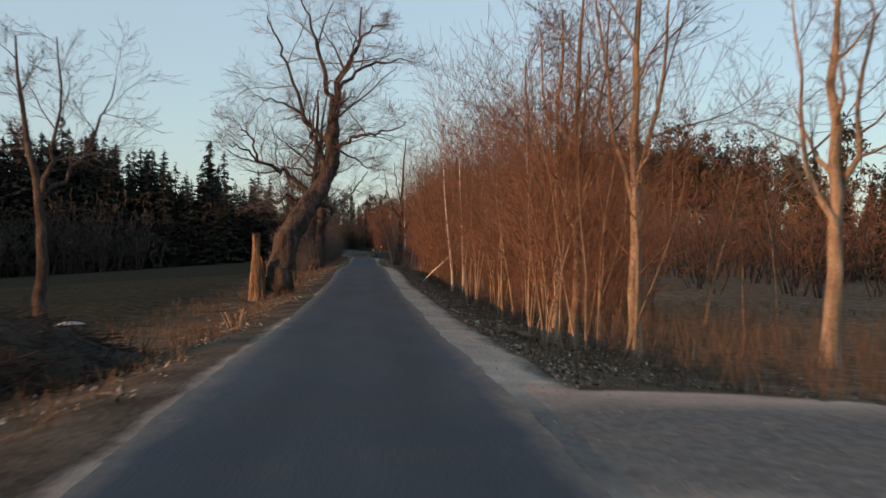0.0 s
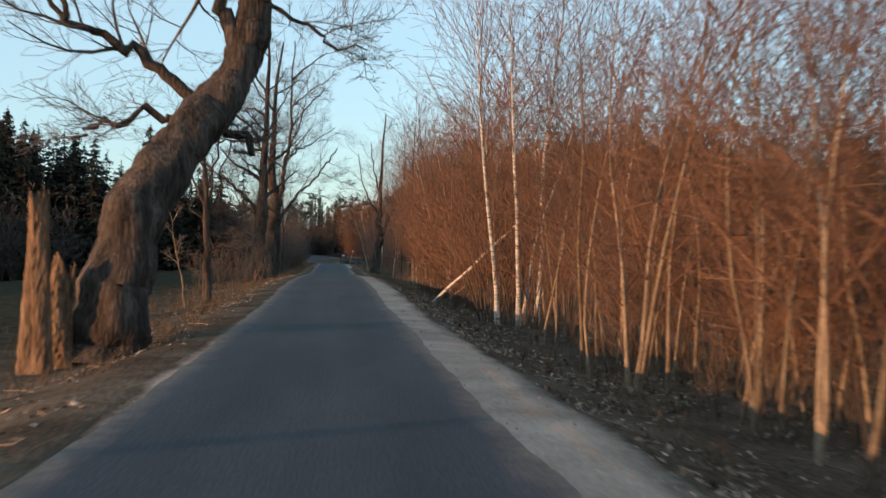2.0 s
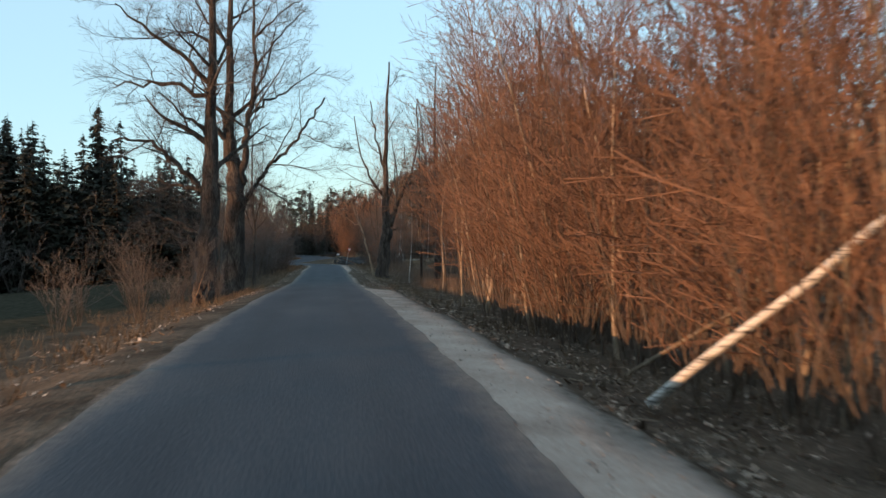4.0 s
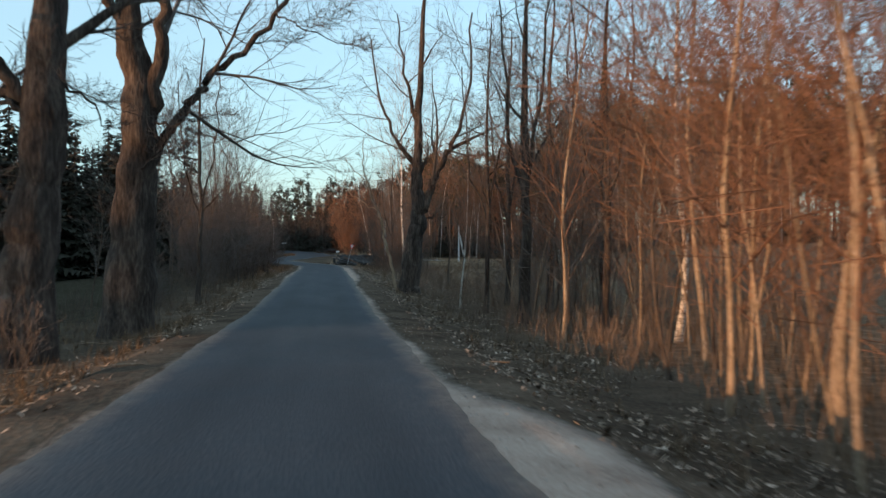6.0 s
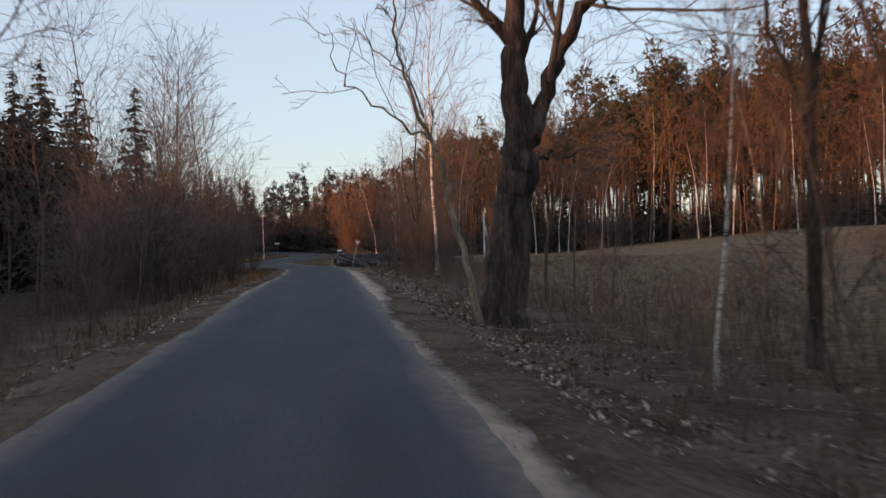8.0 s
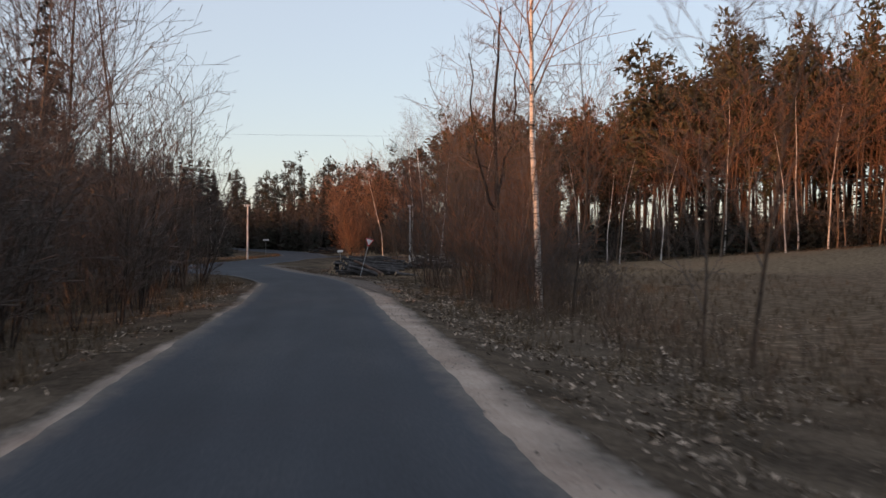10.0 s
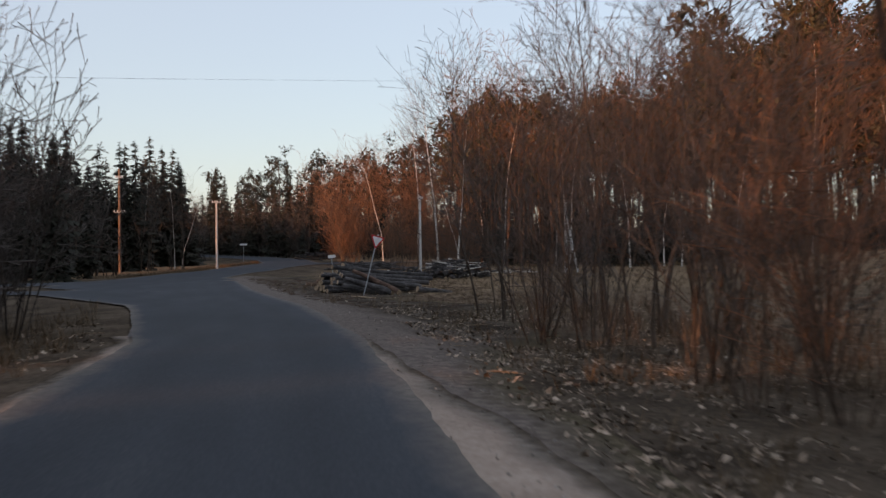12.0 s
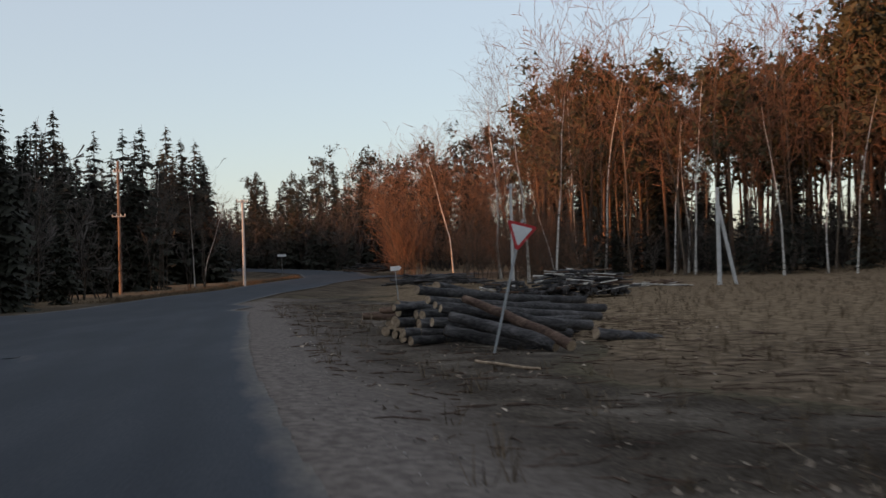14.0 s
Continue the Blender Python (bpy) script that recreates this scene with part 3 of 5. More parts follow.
def make_spruce(seed, height, width=0.2, step=0.6, droop=0.3, bare=0.04, boughs=8):
    """Trunk and needle boughs: each bough a ridge of hanging sprays."""
    rng = np.random.default_rng(seed)
    wood = Tubes()
    wood.add([(0, 0, -0.2), (0, 0, height * 0.5), (0, 0, height)], [height * 0.013, height * 0.008, 0.01], 5)
    v, f = [], []
    z = height * bare + 0.3
    while z < height - 0.1:
        frac = 1 - z / height
        reach = height * width * (frac ** 0.8) * rng.uniform(0.8, 1.15) + 0.2
        for k in range(boughs if frac > 0.3 else 6):
            a = rng.uniform(0, 6.28)
            L = reach * rng.uniform(0.6, 1.15)
            ca, sa = math.cos(a), math.sin(a)
            tip = np.array([ca * L, sa * L, -droop * L + 0.1 * L])
            zb = min(z + rng.uniform(-0.7, 0.7) * step, height - 0.05)
            side = np.array([-sa, ca, 0])
            nspr = max(2, min(5, int(L / 0.6)))
            for s in range(nspr):
                u0, u1 = s / nspr, (s + 1) / nspr
                w = 0.42 * L * (1 - 0.75 * u0) + 0.14
                for sg in (-1, 1):
                    b0 = np.array([0, 0, zb]) + tip * u0
                    b1 = np.array([0, 0, zb]) + tip * min(1, u1 * 1.15)
                    c = b1 * 0.75 + b0 * 0.25 + side * sg * w * rng.uniform(0.6, 1.2) + np.array([0, 0, -0.5 * w * rng.uniform(0.3, 1.6)])
                    i = len(v)
                    v += [b0, b1, c]
                    f.append((i, i + 1, i + 2))
        z += step * rng.uniform(0.75, 1.25) * (0.45 + frac * 0.7)
    return wood.arrays(), (np.array(v), np.array(f))


def make_pine(seed, height, crown=0.4, tuft=0.26):
    """Bare trunk with a broken crown of needle tufts."""
    rng = np.random.default_rng(seed)
    spec = [level(8, 0.02, 0.02, 0.7, 0.02, 16, 1 - crown, 65, 0.18, 0.5, 0.4), level(4, 0.12, 0.05, 0.7, 0.012, 6, 0.3, 45, 0.5, 0.3, 0.6), level(2, 0.2, 0.05, 0.6, 0.01)]
    br = grow(rng, (0, 0, -0.2), (rng.normal(0, 0.02), rng.normal(0, 0.02), 1), height, height * 0.011, spec)
    wood = Tubes()
    v, f = [], []
    for pts, radii, lv in br:
        if lv < 2:
            wood.add(pts, radii, 6 if lv == 0 else 3)
        else:
            for p in pts[1:]:
                for k in range(6):
                    q = p + rng.normal(0, tuft, 3)
                    w = rng.normal(0, tuft, (2, 3))
                    i = len(v)
                    v += [q, q + w[0], q + w[1]]
                    f.append((i, i + 1, i + 2))
    return wood.arrays(), (np.array(v), np.array(f))


STEMS = [make_stem(100 + k, h, r, 5, n, 0.09, lo) for k, (h, r, n, lo) in enumerate([(8.5, 0.05, 20, 0.2), (9.5, 0.062, 22, 0.25), (7.0, 0.04, 18, 0.16), (10.5, 0.075, 24, 0.3), (6.0, 0.032, 16, 0.14), (9.0, 0.055, 20, 0.2)])]
BUSHES = [make_bush(200 + k, h, n, 3, 0.018, sp) for k, (h, n, sp) in enumerate([(4.5, 8, 0.3), (5.5, 9, 0.25), (3.5, 8, 0.4), (6.5, 9, 0.22)])]
BIRCHES = [make_stem(300 + k, h, r, 6, n, 0.04, 0.4) for k, (h, r, n) in enumerate([(13, 0.09, 24), (11, 0.075, 22), (15, 0.11, 26)])]
SPRUCES = [make_spruce(400 + k, h, w) for k, (h, w) in enumerate([(14, 0.19), (17, 0.17), (12, 0.21), (19, 0.16)])]
FAR_SPRUCES = [make_spruce(450 + k, h, w, 1.05, 0.3, 0.04, 6) for k, (h, w) in enumerate([(14, 0.25), (17, 0.23), (12, 0.27), (19, 0.21)])]
PINES = [make_pine(500 + k, h, c) for k, (h, c) in enumerate([(17, 0.5), (19, 0.45), (15, 0.55)])]
FAR_BIRCH = [make_stem(600 + k, h, 0.09, 3, 13, 0.04, 0.4, 0.02) for k, h in enumerate([14, 16, 12])]
DENSE_BUSHES = [make_bush(660 + k, h, n, 4, 0.02, sp, 0.011, 7) for k, (h, n, sp) in enumerate([(4.5, 8, 0.32), (5.2, 8, 0.28), (3.6, 8, 0.4)])]
FAR_BUSH = [make_bush(640 + k, h, 4, 2, 0.035, 0.42, 0.032, 4) for k, h in enumerate([5, 6.5, 4])]


def plant_kind(name, variants, bark, twig, label, group):
    """A kind of plant; its first of each variant is built, the rest are copied."""
    return {"made": [None] * len(variants), "arrays": variants, "name": name, "bark": bark, "twig": twig, "label": label, "group": group}


def plant(kind, k, x, y, turn, size=1.0, tall=1.0, tilt=0.0):
    k %= len(kind["arrays"])
    m = Matrix.Translation((x, y, on_land(x, y))) @ Matrix.Rotation(tilt, 4, "Y") @ Matrix.Rotation(turn, 4, "Z")
    if kind["made"][k] is None:
        ob = kind["made"][k] = tree_thing(kind["name"], kind["arrays"][k], kind["bark"], kind["twig"], kind["label"], "tree" if "bush" not in kind["name"] else "bush", kind["group"])
        ob.matrix_basis = m
    else:
        ob = copy_thing(kind["made"][k], m)
    ob.scale = (size, size, size * tall)
    return ob


stem_kind = plant_kind("young_tree", STEMS, STEM_BARK, TWIG, "slender bare young tree with reddish-brown twigs in a roadside thicket", "roadside thicket trees")
bush_kind = plant_kind("bare_bush", BUSHES, BUSH_BARK, TWIG, "leafless reddish-brown multi-stemmed bush beside the road", "roadside bushes")
# Same plants again, darker and greyer: the verge's shade is in their colour.
shaded_bush_kind = plant_kind("bare_bush", BUSHES, BUSH_BARK, DARK_TWIG, "leafless multi-stemmed bush toned grey-brown for the shaded verge", "shaded roadside bushes")
dense_bush_kind = plant_kind("bare_bush", DENSE_BUSHES, OAK_BARK, DARK_TWIG, "dense leafless bush toned dark brown for the shaded verge", "shaded roadside bushes")
shaded_stem_kind = plant_kind("young_tree", STEMS, BUSH_BARK, DARK_TWIG, "slender bare tree toned grey-brown for the shaded verge", "shaded verge trees")
birch_kind = plant_kind("birch_tree", BIRCHES, BIRCH_BARK, TWIG, "tall bare birch with white black-flecked bark", "birches by the road")


def thicket(seed, kind, count, x0, x1, y0, y1, size=(0.8, 1.2), gap=0.5):
    rng = np.random.default_rng(seed)
    spots = []
    tries = 0
    while len(spots) < count and tries < count * 30:
        tries += 1
        x, y = rng.uniform(x0, x1), rng.uniform(y0, y1)
        if all((x - a) ** 2 + (y - b) ** 2 > gap * gap for a, b in spots) and float(lane_distance(np.array(x), np.array(y))) > 2.0:
            spots.append((x, y))
            plant(kind, int(rng.integers(0, 99)), x, y, rng.uniform(0, 6.28), rng.uniform(*size), rng.uniform(0.9, 1.1), rng.normal(0, 0.05))


# treeless strips along the sun's direction, added to light shrub, bank and pole
SUN_GAPS = [(5.0, 339, 6.0), (-9.5, 313, 5.0), (-19, 308, 2.5)]


def woods(name, seed, variants, mats, poly, count, size, label):
    """A stand too far off to count: one mesh of trunks with one of crowns under it."""
    rng = np.random.default_rng(seed)
    poly = np.array(poly, float)
    lo, hi = poly.min(0), poly.max(0)
    acc = [[[], [], 0], [[], [], 0]]
    placed = 0
    while placed < count:
        x, y = rng.uniform(lo, hi)
        inside = False
        for (ax, ay), (bx, by) in zip(poly, np.roll(poly, -1, 0)):
            if (ay > y) != (by > y) and x < (bx - ax) * (y - ay) / (by - ay) + ax:
                inside = not inside
        clear = any(x < cx - 2 and abs((cx - x) * sun_dir.y - (cy - y) * sun_dir.x) < cw for cx, cy, cw in SUN_GAPS)
        if not inside or clear or float(lane_distance(np.array(x), np.array(y))) < 3:
            continue
        placed += 1
        arr = variants[int(rng.integers(0, len(variants)))]
        a, s, h = rng.uniform(0, 6.28), rng.uniform(*size), rng.uniform(0.88, 1.12)
        rot = np.array([[math.cos(a), -math.sin(a), 0], [math.sin(a), math.cos(a), 0], [0, 0, h]]) * s
        for (v, f), slot in zip(arr, acc):
            slot[0].append(v @ rot.T + np.array([x, y, on_land(x, y)]))
            slot[1].append(f + slot[2])
            slot[2] += len(v)
    trunks = mesh_object(name, np.concatenate(acc[0][0]), np.concatenate(acc[0][1]), mats[0])
    mesh_object("crowns", np.concatenate(acc[1][0]), np.concatenate(acc[1][1]), mats[1], trunks)
    return tagged(trunks, label, "woods", kind="stuff")


# ---------------------------------------------------------------- far woods
DARK = (OAK_BARK, NEEDLES)
meadow_edge = [(-48, 196), (-88, 176), (-100, 196), (-60, 228), (-45, 224)]
woods("spruce_woods", 1, FAR_SPRUCES, DARK, meadow_edge, 260, (1.15, 1.35), "dark spruce woods behind the meadow")
woods("spruce_woods", 14, FAR_SPRUCES, DARK, [(-43, 210), (-78, 194), (-84, 206), (-46, 224)], 60, (1.15, 1.35), "dark spruces at the near edge of the meadow")
woods("spruce_woods", 34, FAR_SPRUCES, DARK, [(-26, 203), (-45, 197), (-60, 203), (-44, 221), (-26, 215)], 150, (0.92, 1.12), "dark spruces between the meadow and the side road")
# Mostly off to the side; added so its shade reaches the pine trunks.
woods("spruce_woods", 15, FAR_SPRUCES, DARK, [(-56, 206), (-125, 188), (-125, 220), (-62, 224)], 110, (1.3, 1.6), "dark spruces south of the side road, mostly unseen, added for shade")
woods("undergrowth", 21, FAR_BUSH, (OAK_BARK, DARK_TWIG), [(-38, 191), (-72, 175), (-76, 188), (-46, 204), (-20, 226), (-16, 216)], 220, (1.5, 2.2), "bare brown undergrowth at the edge of the spruces")
woods("spruce_woods", 2, FAR_SPRUCES, DARK, [(-30, 262), (-130, 250), (-140, 300), (-26, 330), (-20, 300)], 150, (0.58, 0.75), "dark spruce woods past the side road")
# Never in view; tall stand added to shade the junction and pine trunks.
woods("spruce_woods", 35, FAR_SPRUCES, DARK, [(-88, 218), (-88, 262), (-96, 288), (-150, 280), (-150, 218)], 170, (1.3, 1.6), "unseen tall spruces added to shade the junction and pasture edge")
woods("spruce_woods", 37, FAR_SPRUCES, DARK, [(-13, 225), (-15, 207), (-28, 199), (-31, 223)], 60, (0.68, 0.88), "dark spruces at the corner of the side road")
woods("spruce_woods", 38, FAR_SPRUCES, DARK, [(-14, 322), (-20, 313), (-37, 299), (-46, 309), (-17, 346)], 120, (0.62, 0.84), "dark spruces behind the power poles")
woods("birch_woods", 3, FAR_BIRCH, (BUSH_BARK, DARK_TWIG), [(-30, 262), (-100, 252), (-100, 262), (-18, 325), (-15, 312)], 80, (0.5, 0.75), "bare trees at the edge of dark woods")
woods("birch_woods", 41, FAR_BIRCH, (BUSH_BARK, DARK_TWIG), [(-13, 319), (-20, 311), (-37, 297), (-42, 301), (-16, 332)], 34, (0.5, 0.72), "bare grey-brown trees in front of the spruces")
woods("undergrowth", 22, FAR_BUSH, (OAK_BARK, DARK_TWIG), [(-24, 262), (-90, 252), (-90, 262), (-20, 330), (-14, 318)], 150, (1.2, 1.8), "bare brown undergrowth below the birches")
woods("spruce_woods", 4, FAR_SPRUCES, DARK, [(-14, 350), (-17, 380), (-45, 430), (-90, 420), (-70, 330), (-22, 318)], 260, (0.38, 0.52), "dark spruce woods below the hill road")
woods("undergrowth", 28, FAR_BUSH, (OAK_BARK, DARK_TWIG), [(-13, 350), (-16, 380), (-45, 430), (-70, 330), (-20, 318)], 160, (1.0, 1.5), "bare brown scrub below the hill road")
woods("spruce_woods", 16, FAR_SPRUCES, DARK, [(-26, 314), (-80, 286), (-95, 340), (-26, 352)], 150, (0.55, 0.72), "deep dark spruce woods past the side road")
woods("spruce_woods", 19, FAR_SPRUCES, DARK, [(-20, 408), (-26, 440), (-70, 470), (-120, 440), (-90, 370), (-34, 372)], 300, (0.4, 0.54), "dark spruce woods closing the view below the hill")
woods("undergrowth", 39, FAR_BUSH, (OAK_BARK, DARK_TWIG), [(-36, 390), (-12, 367), (-1, 352), (8, 366), (-4, 395), (-40, 405)], 150, (1.1, 1.7), "tall bare scrub closing the view up the hill road")
woods("spruce_woods", 40, FAR_SPRUCES, DARK, [(-36, 392), (-12, 370), (-1, 356), (8, 368), (-4, 410), (-50, 415)], 150, (0.44, 0.62), "dark spruces closing the view up the hill road")
woods("undergrowth", 32, FAR_BUSH, (OAK_BARK, DARK_TWIG), [(-15, 356), (-19, 384), (-28, 402), (-50, 380), (-22, 336)], 130, (1.1, 1.5), "dense bare scrub beside the hill road")
woods("spruce_woods", 17, FAR_SPRUCES, DARK, [(-14, 354), (-19, 384), (-30, 402), (-60, 380), (-24, 330)], 130, (0.36, 0.5), "dark spruces beside the hill road")
woods("spruce_woods", 5, SPRUCES + PINES, DARK, [(-14, 425), (4, 372), (40, 365), (60, 430), (-30, 480)], 110, (0.8, 1.05), "mixed dark woods behind the junction")
woods("birch_woods", 6, FAR_BIRCH, (BUSH_BARK, TWIG), [(2, 372), (10, 345), (26, 345), (14, 400), (-2, 410)], 64, (0.8, 1.05), "bare birches catching the low sun")
woods("undergrowth", 23, FAR_BUSH, (OAK_BARK, TWIG), [(2, 378), (9, 350), (30, 340), (14, 400), (-6, 420)], 140, (0.9, 1.4), "bare reddish undergrowth behind the junction")
woods("pine_woods", 7, PINES, (PINE_BARK, PINE_NEEDLES), [(16, 328), (34, 306), (78, 278), (105, 290), (70, 350), (22, 370)], 130, (1.0, 1.25), "tall pines at the edge of the pasture")
woods("pine_woods", 36, PINES, (PINE_BARK, PINE_NEEDLES), [(40, 302), (78, 279), (112, 290), (84, 332), (46, 336)], 70, (1.3, 1.55), "tall old pines behind the pasture")
woods("birch_woods", 8, FAR_BIRCH, (BIRCH_BARK, TWIG), [(11, 322), (30, 300), (75, 266), (80, 274), (34, 312), (15, 340)], 16, (0.9, 1.35), "bare birches in front of the pines")
woods("birch_woods", 33, FAR_BIRCH, (BUSH_BARK, TWIG), [(14, 330), (30, 304), (76, 272), (90, 284), (40, 325), (18, 350)], 110, (1.05, 1.5), "bare reddish trees among the pines")
woods("spruce_woods", 18, FAR_SPRUCES, DARK, [(16, 323), (34, 303), (78, 271), (86, 280), (38, 313), (20, 334)], 110, (0.26, 0.42), "young dark spruces along the pasture edge")
woods("undergrowth", 24, FAR_BUSH, (OAK_BARK, DARK_TWIG), [(14, 325), (34, 303), (78, 272), (90, 290), (40, 330), (20, 350)], 170, (0.6, 1.2), "bare brown undergrowth below the pines")
woods("undergrowth", 29, FAR_BUSH, (OAK_BARK, DARK_TWIG), [(16, 320), (34, 301), (78, 269), (82, 277), (36, 313)], 60, (0.9, 1.4), "bare brown scrub along the pasture edge")
woods("spruce_woods", 12, SPRUCES, DARK, [(20, 335), (36, 315), (82, 288), (100, 310), (40, 360)], 60, (0.5, 0.8), "young dark spruces below the pines")
# Out of view: placed and sized only to shade the verge and right-hand trees.
woods("spruce_woods", 9, FAR_SPRUCES, DARK, [(-68, 84), (-110, 66), (-160, 70), (-160, 165), (-100, 164), (-92, 130), (-66, 124)], 430, (0.95, 1.2), "unseen spruces added west of the meadow to cast shade")
# These two hedge rows are never in view; added to shade road and field.
woods("undergrowth", 26, FAR_BUSH, (OAK_BARK, DARK_TWIG), [(-38, 32), (-44, 32), (-44, 84), (-38, 84)], 80, (1.0, 1.25), "unseen bare hedge added west of the meadow to shade the road")
woods("undergrowth", 31, FAR_BUSH, (OAK_BARK, DARK_TWIG), [(-36, -60), (-44, -60), (-44, 2), (-36, 2)], 80, (1.2, 1.6), "unseen bare hedge added to shade the near verge and road")
woods("spruce_woods", 13, SPRUCES, DARK, [(-19, 302), (-26, 290), (-75, 266), (-78, 276), (-24, 312)], 130, (0.58, 0.8), "dark spruces at the front of the woods past the side road")
woods("undergrowth", 27, FAR_BUSH, (OAK_BARK, DARK_TWIG), [(-17, 302), (-24, 288), (-75, 263), (-78, 276), (-22, 312)], 150, (1.2, 1.7), "bare brown saplings at the wood's edge")
woods("spruce_woods", 10, FAR_SPRUCES, DARK, [(-300, 330), (-300, 700), (300, 700), (300, 420), (60, 470), (-60, 490)], 320, (0.5, 0.72), "far wooded skyline")
woods("pine_woods", 11, PINES + SPRUCES, (PINE_BARK, PINE_NEEDLES), [(44, 90), (90, 70), (130, 255), (85, 266), (60, 200)], 110, (0.7, 0.9), "woods beyond the wet meadow")
woods("undergrowth", 25, FAR_BUSH, (OAK_BARK, TWIG), [(22, 72), (32, 58), (64, 110), (64, 200), (44, 190)], 140, (1.0, 1.8), "bare reddish scrub across the wet meadow")

# ---------------------------------------------------------------- trees that stand out
big_tree(11, [(0.08, -2.20, -0.20), (0.20, -2.10, 1.29), (0.41, -1.90, 2.46), (0.86, -1.50, 3.50), (1.39, -0.80, 4.30), (1.97, -0.10, 5.19), (2.28, 0.1, 5.94), (2.45, 0.2, 6.9), (2.45, 0.2, 8.4), (2.6, 0.2, 9.4)], (0.60, 0.24), [
    ([(1.54, 0, 4.83), (0.92, 0, 5.36), (0.3, 0, 5.8), (-0.31, 0, 6.16), (-1.07, 0, 6.45), (-1.68, 0, 6.96), (-2.4, 0, 7.1)], 0.15, 0.03),
    ([(-1.07, -0.8, 6.45), (-1.21, -0.8, 7.36), (-1.85, -0.8, 7.95), (-2.2, -0.8, 8.6)], 0.07, 0.015),
    ([(2.5, 0, 7.03), (3.1, 0, 7.36), (3.63, 0, 7.69), (4.25, 0, 7.79), (5.33, 0, 7.99), (6.0, 0, 8.3)], 0.13, 0.02),
    ([(2.2, 0, 6.0), (1.88, 0, 6.85), (1.64, 0, 7.46), (1.48, 0, 8.0), (1.16, 0, 8.6), (0.4, 0, 10.9), (-0.4, 0, 12.6), (-0.9, 0, 13.8)], 0.2, 0.03),
    ([(0.93, 0, 4.6), (0.17, 0, 4.72), (-0.58, 0, 4.39), (-1.1, 0, 4.12)], 0.1, 0.02),
    ([(2.6, 0, 7.2), (3.49, 0, 6.75), (3.97, 0, 6.38), (4.7, 0, 6.32)], 0.06, 0.015),
    ([(1.75, 0, 4.6), (2.19, 0, 4.36), (2.47, 0, 4.0)], 0.11, 0.07),
    ([(2.55, 0.2, 9.1), (2.75, 0.2, 10.6), (3.43, 0.2, 11.75), (3.69, 0.2, 12.6), (3.86, 0.2, 14.3)], 0.21, 0.03),
    ([(2.5, 0.2, 8.9), (2.07, 0.2, 10.3), (1.78, 0.2, 11.7), (1.36, 0.2, 13.1), (0.94, 0.2, 14.4)], 0.17, 0.03),
    ([(2.75, 0.2, 10.0), (3.84, 0, 11.2), (5.22, 0, 11.5), (6.45, 0, 11.7)], 0.11, 0.02),
    ([(3.4, 0.2, 11.7), (4.1, 0, 12.9), (5.2, 0, 13.2)], 0.08, 0.02),
    ([(2.4, 0, 7.4), (0.86, 0, 8.94), (-0.23, 0, 9.46), (-1.4, 0, 9.7)], 0.12, 0.02)],
    (-4.0, 55.5), "old leaning oak with dark furrowed bark and a bare crown", 3, 0.75, "leaning_oak", 5, fine=(9, 6), burl=0.06, bough=8)
big_tree(21, [(-0.13, 0, -0.4), (-0.03, 0, 1.45), (0.17, 0, 3.3), (0.28, 0, 4.85), (0.4, 0, 6.4), (0.4, 0, 8.5), (0.53, 0, 10.3), (0.7, 0, 15.5), (0.75, 0, 19)], (0.6, 0.06), [
    ([(0.1, 0, 5.4), (-0.6, 0, 6.1), (-1.15, 0, 6.7), (-1.9, 0, 7.5), (-2.8, 0, 7.9), (-3.9, 0, 7.9)], 0.19, 0.04),
    ([(0.1, 0, 5.2), (-0.6, 0, 5.55), (-1.3, 0, 5.77), (-2.05, 0, 5.88), (-3.4, 0, 5.95)], 0.15, 0.03),
    ([(0.1, 0, 5.0), (-0.48, 0, 5.31), (-1.6, 0, 5.46), (-2.9, 0, 5.3)], 0.08, 0.02),
    ([(0, 0, 2.9), (-0.55, 0, 3.46), (-1.3, 0, 3.92), (-2.05, 0, 4.22), (-3.1, 0, 4.4)], 0.12, 0.03),
    ([(0, 0, 2.6), (-0.55, 0, 2.99), (-1.6, 0, 3.3), (-3.0, 0, 3.38)], 0.11, 0.03),
    ([(0.4, 0, 5.8), (0.7, 0, 5.8), (1.11, 0, 5.48), (1.6, 0, 4.8)], 0.05, 0.015),
    ([(0.4, 0, 8.0), (-0.1, 0, 8.57), (-0.85, 0, 9.2), (-2.0, 0, 10.2)], 0.12, 0.03),
    ([(0.5, 0, 9.8), (-0.92, 0, 10.66), (-2.96, 0, 10.83), (-4.7, 0, 11.0)], 0.15, 0.03),
    ([(0.52, 0, 10.6), (-0.88, 0, 12.1), (-2.61, 0, 13.3), (-3.8, 0, 14.4)], 0.15, 0.03),
    ([(0.6, 0, 12.6), (-0.81, 0, 13.4), (-2.3, 0, 13.1)], 0.1, 0.02),
    ([(0.7, 0, 14.4), (-0.76, 0, 16.3), (-2.4, 0, 16.9)], 0.1, 0.02),
    ([(0.6, 0, 11.5), (1.6, 0, 13.4), (2.6, 0, 15.4)], 0.1, 0.02)],
    (-5.7, 119.6), "tall bare oak with a straight dark trunk on the verge", 7, 0.45, reach=10, fine=(10, 7))
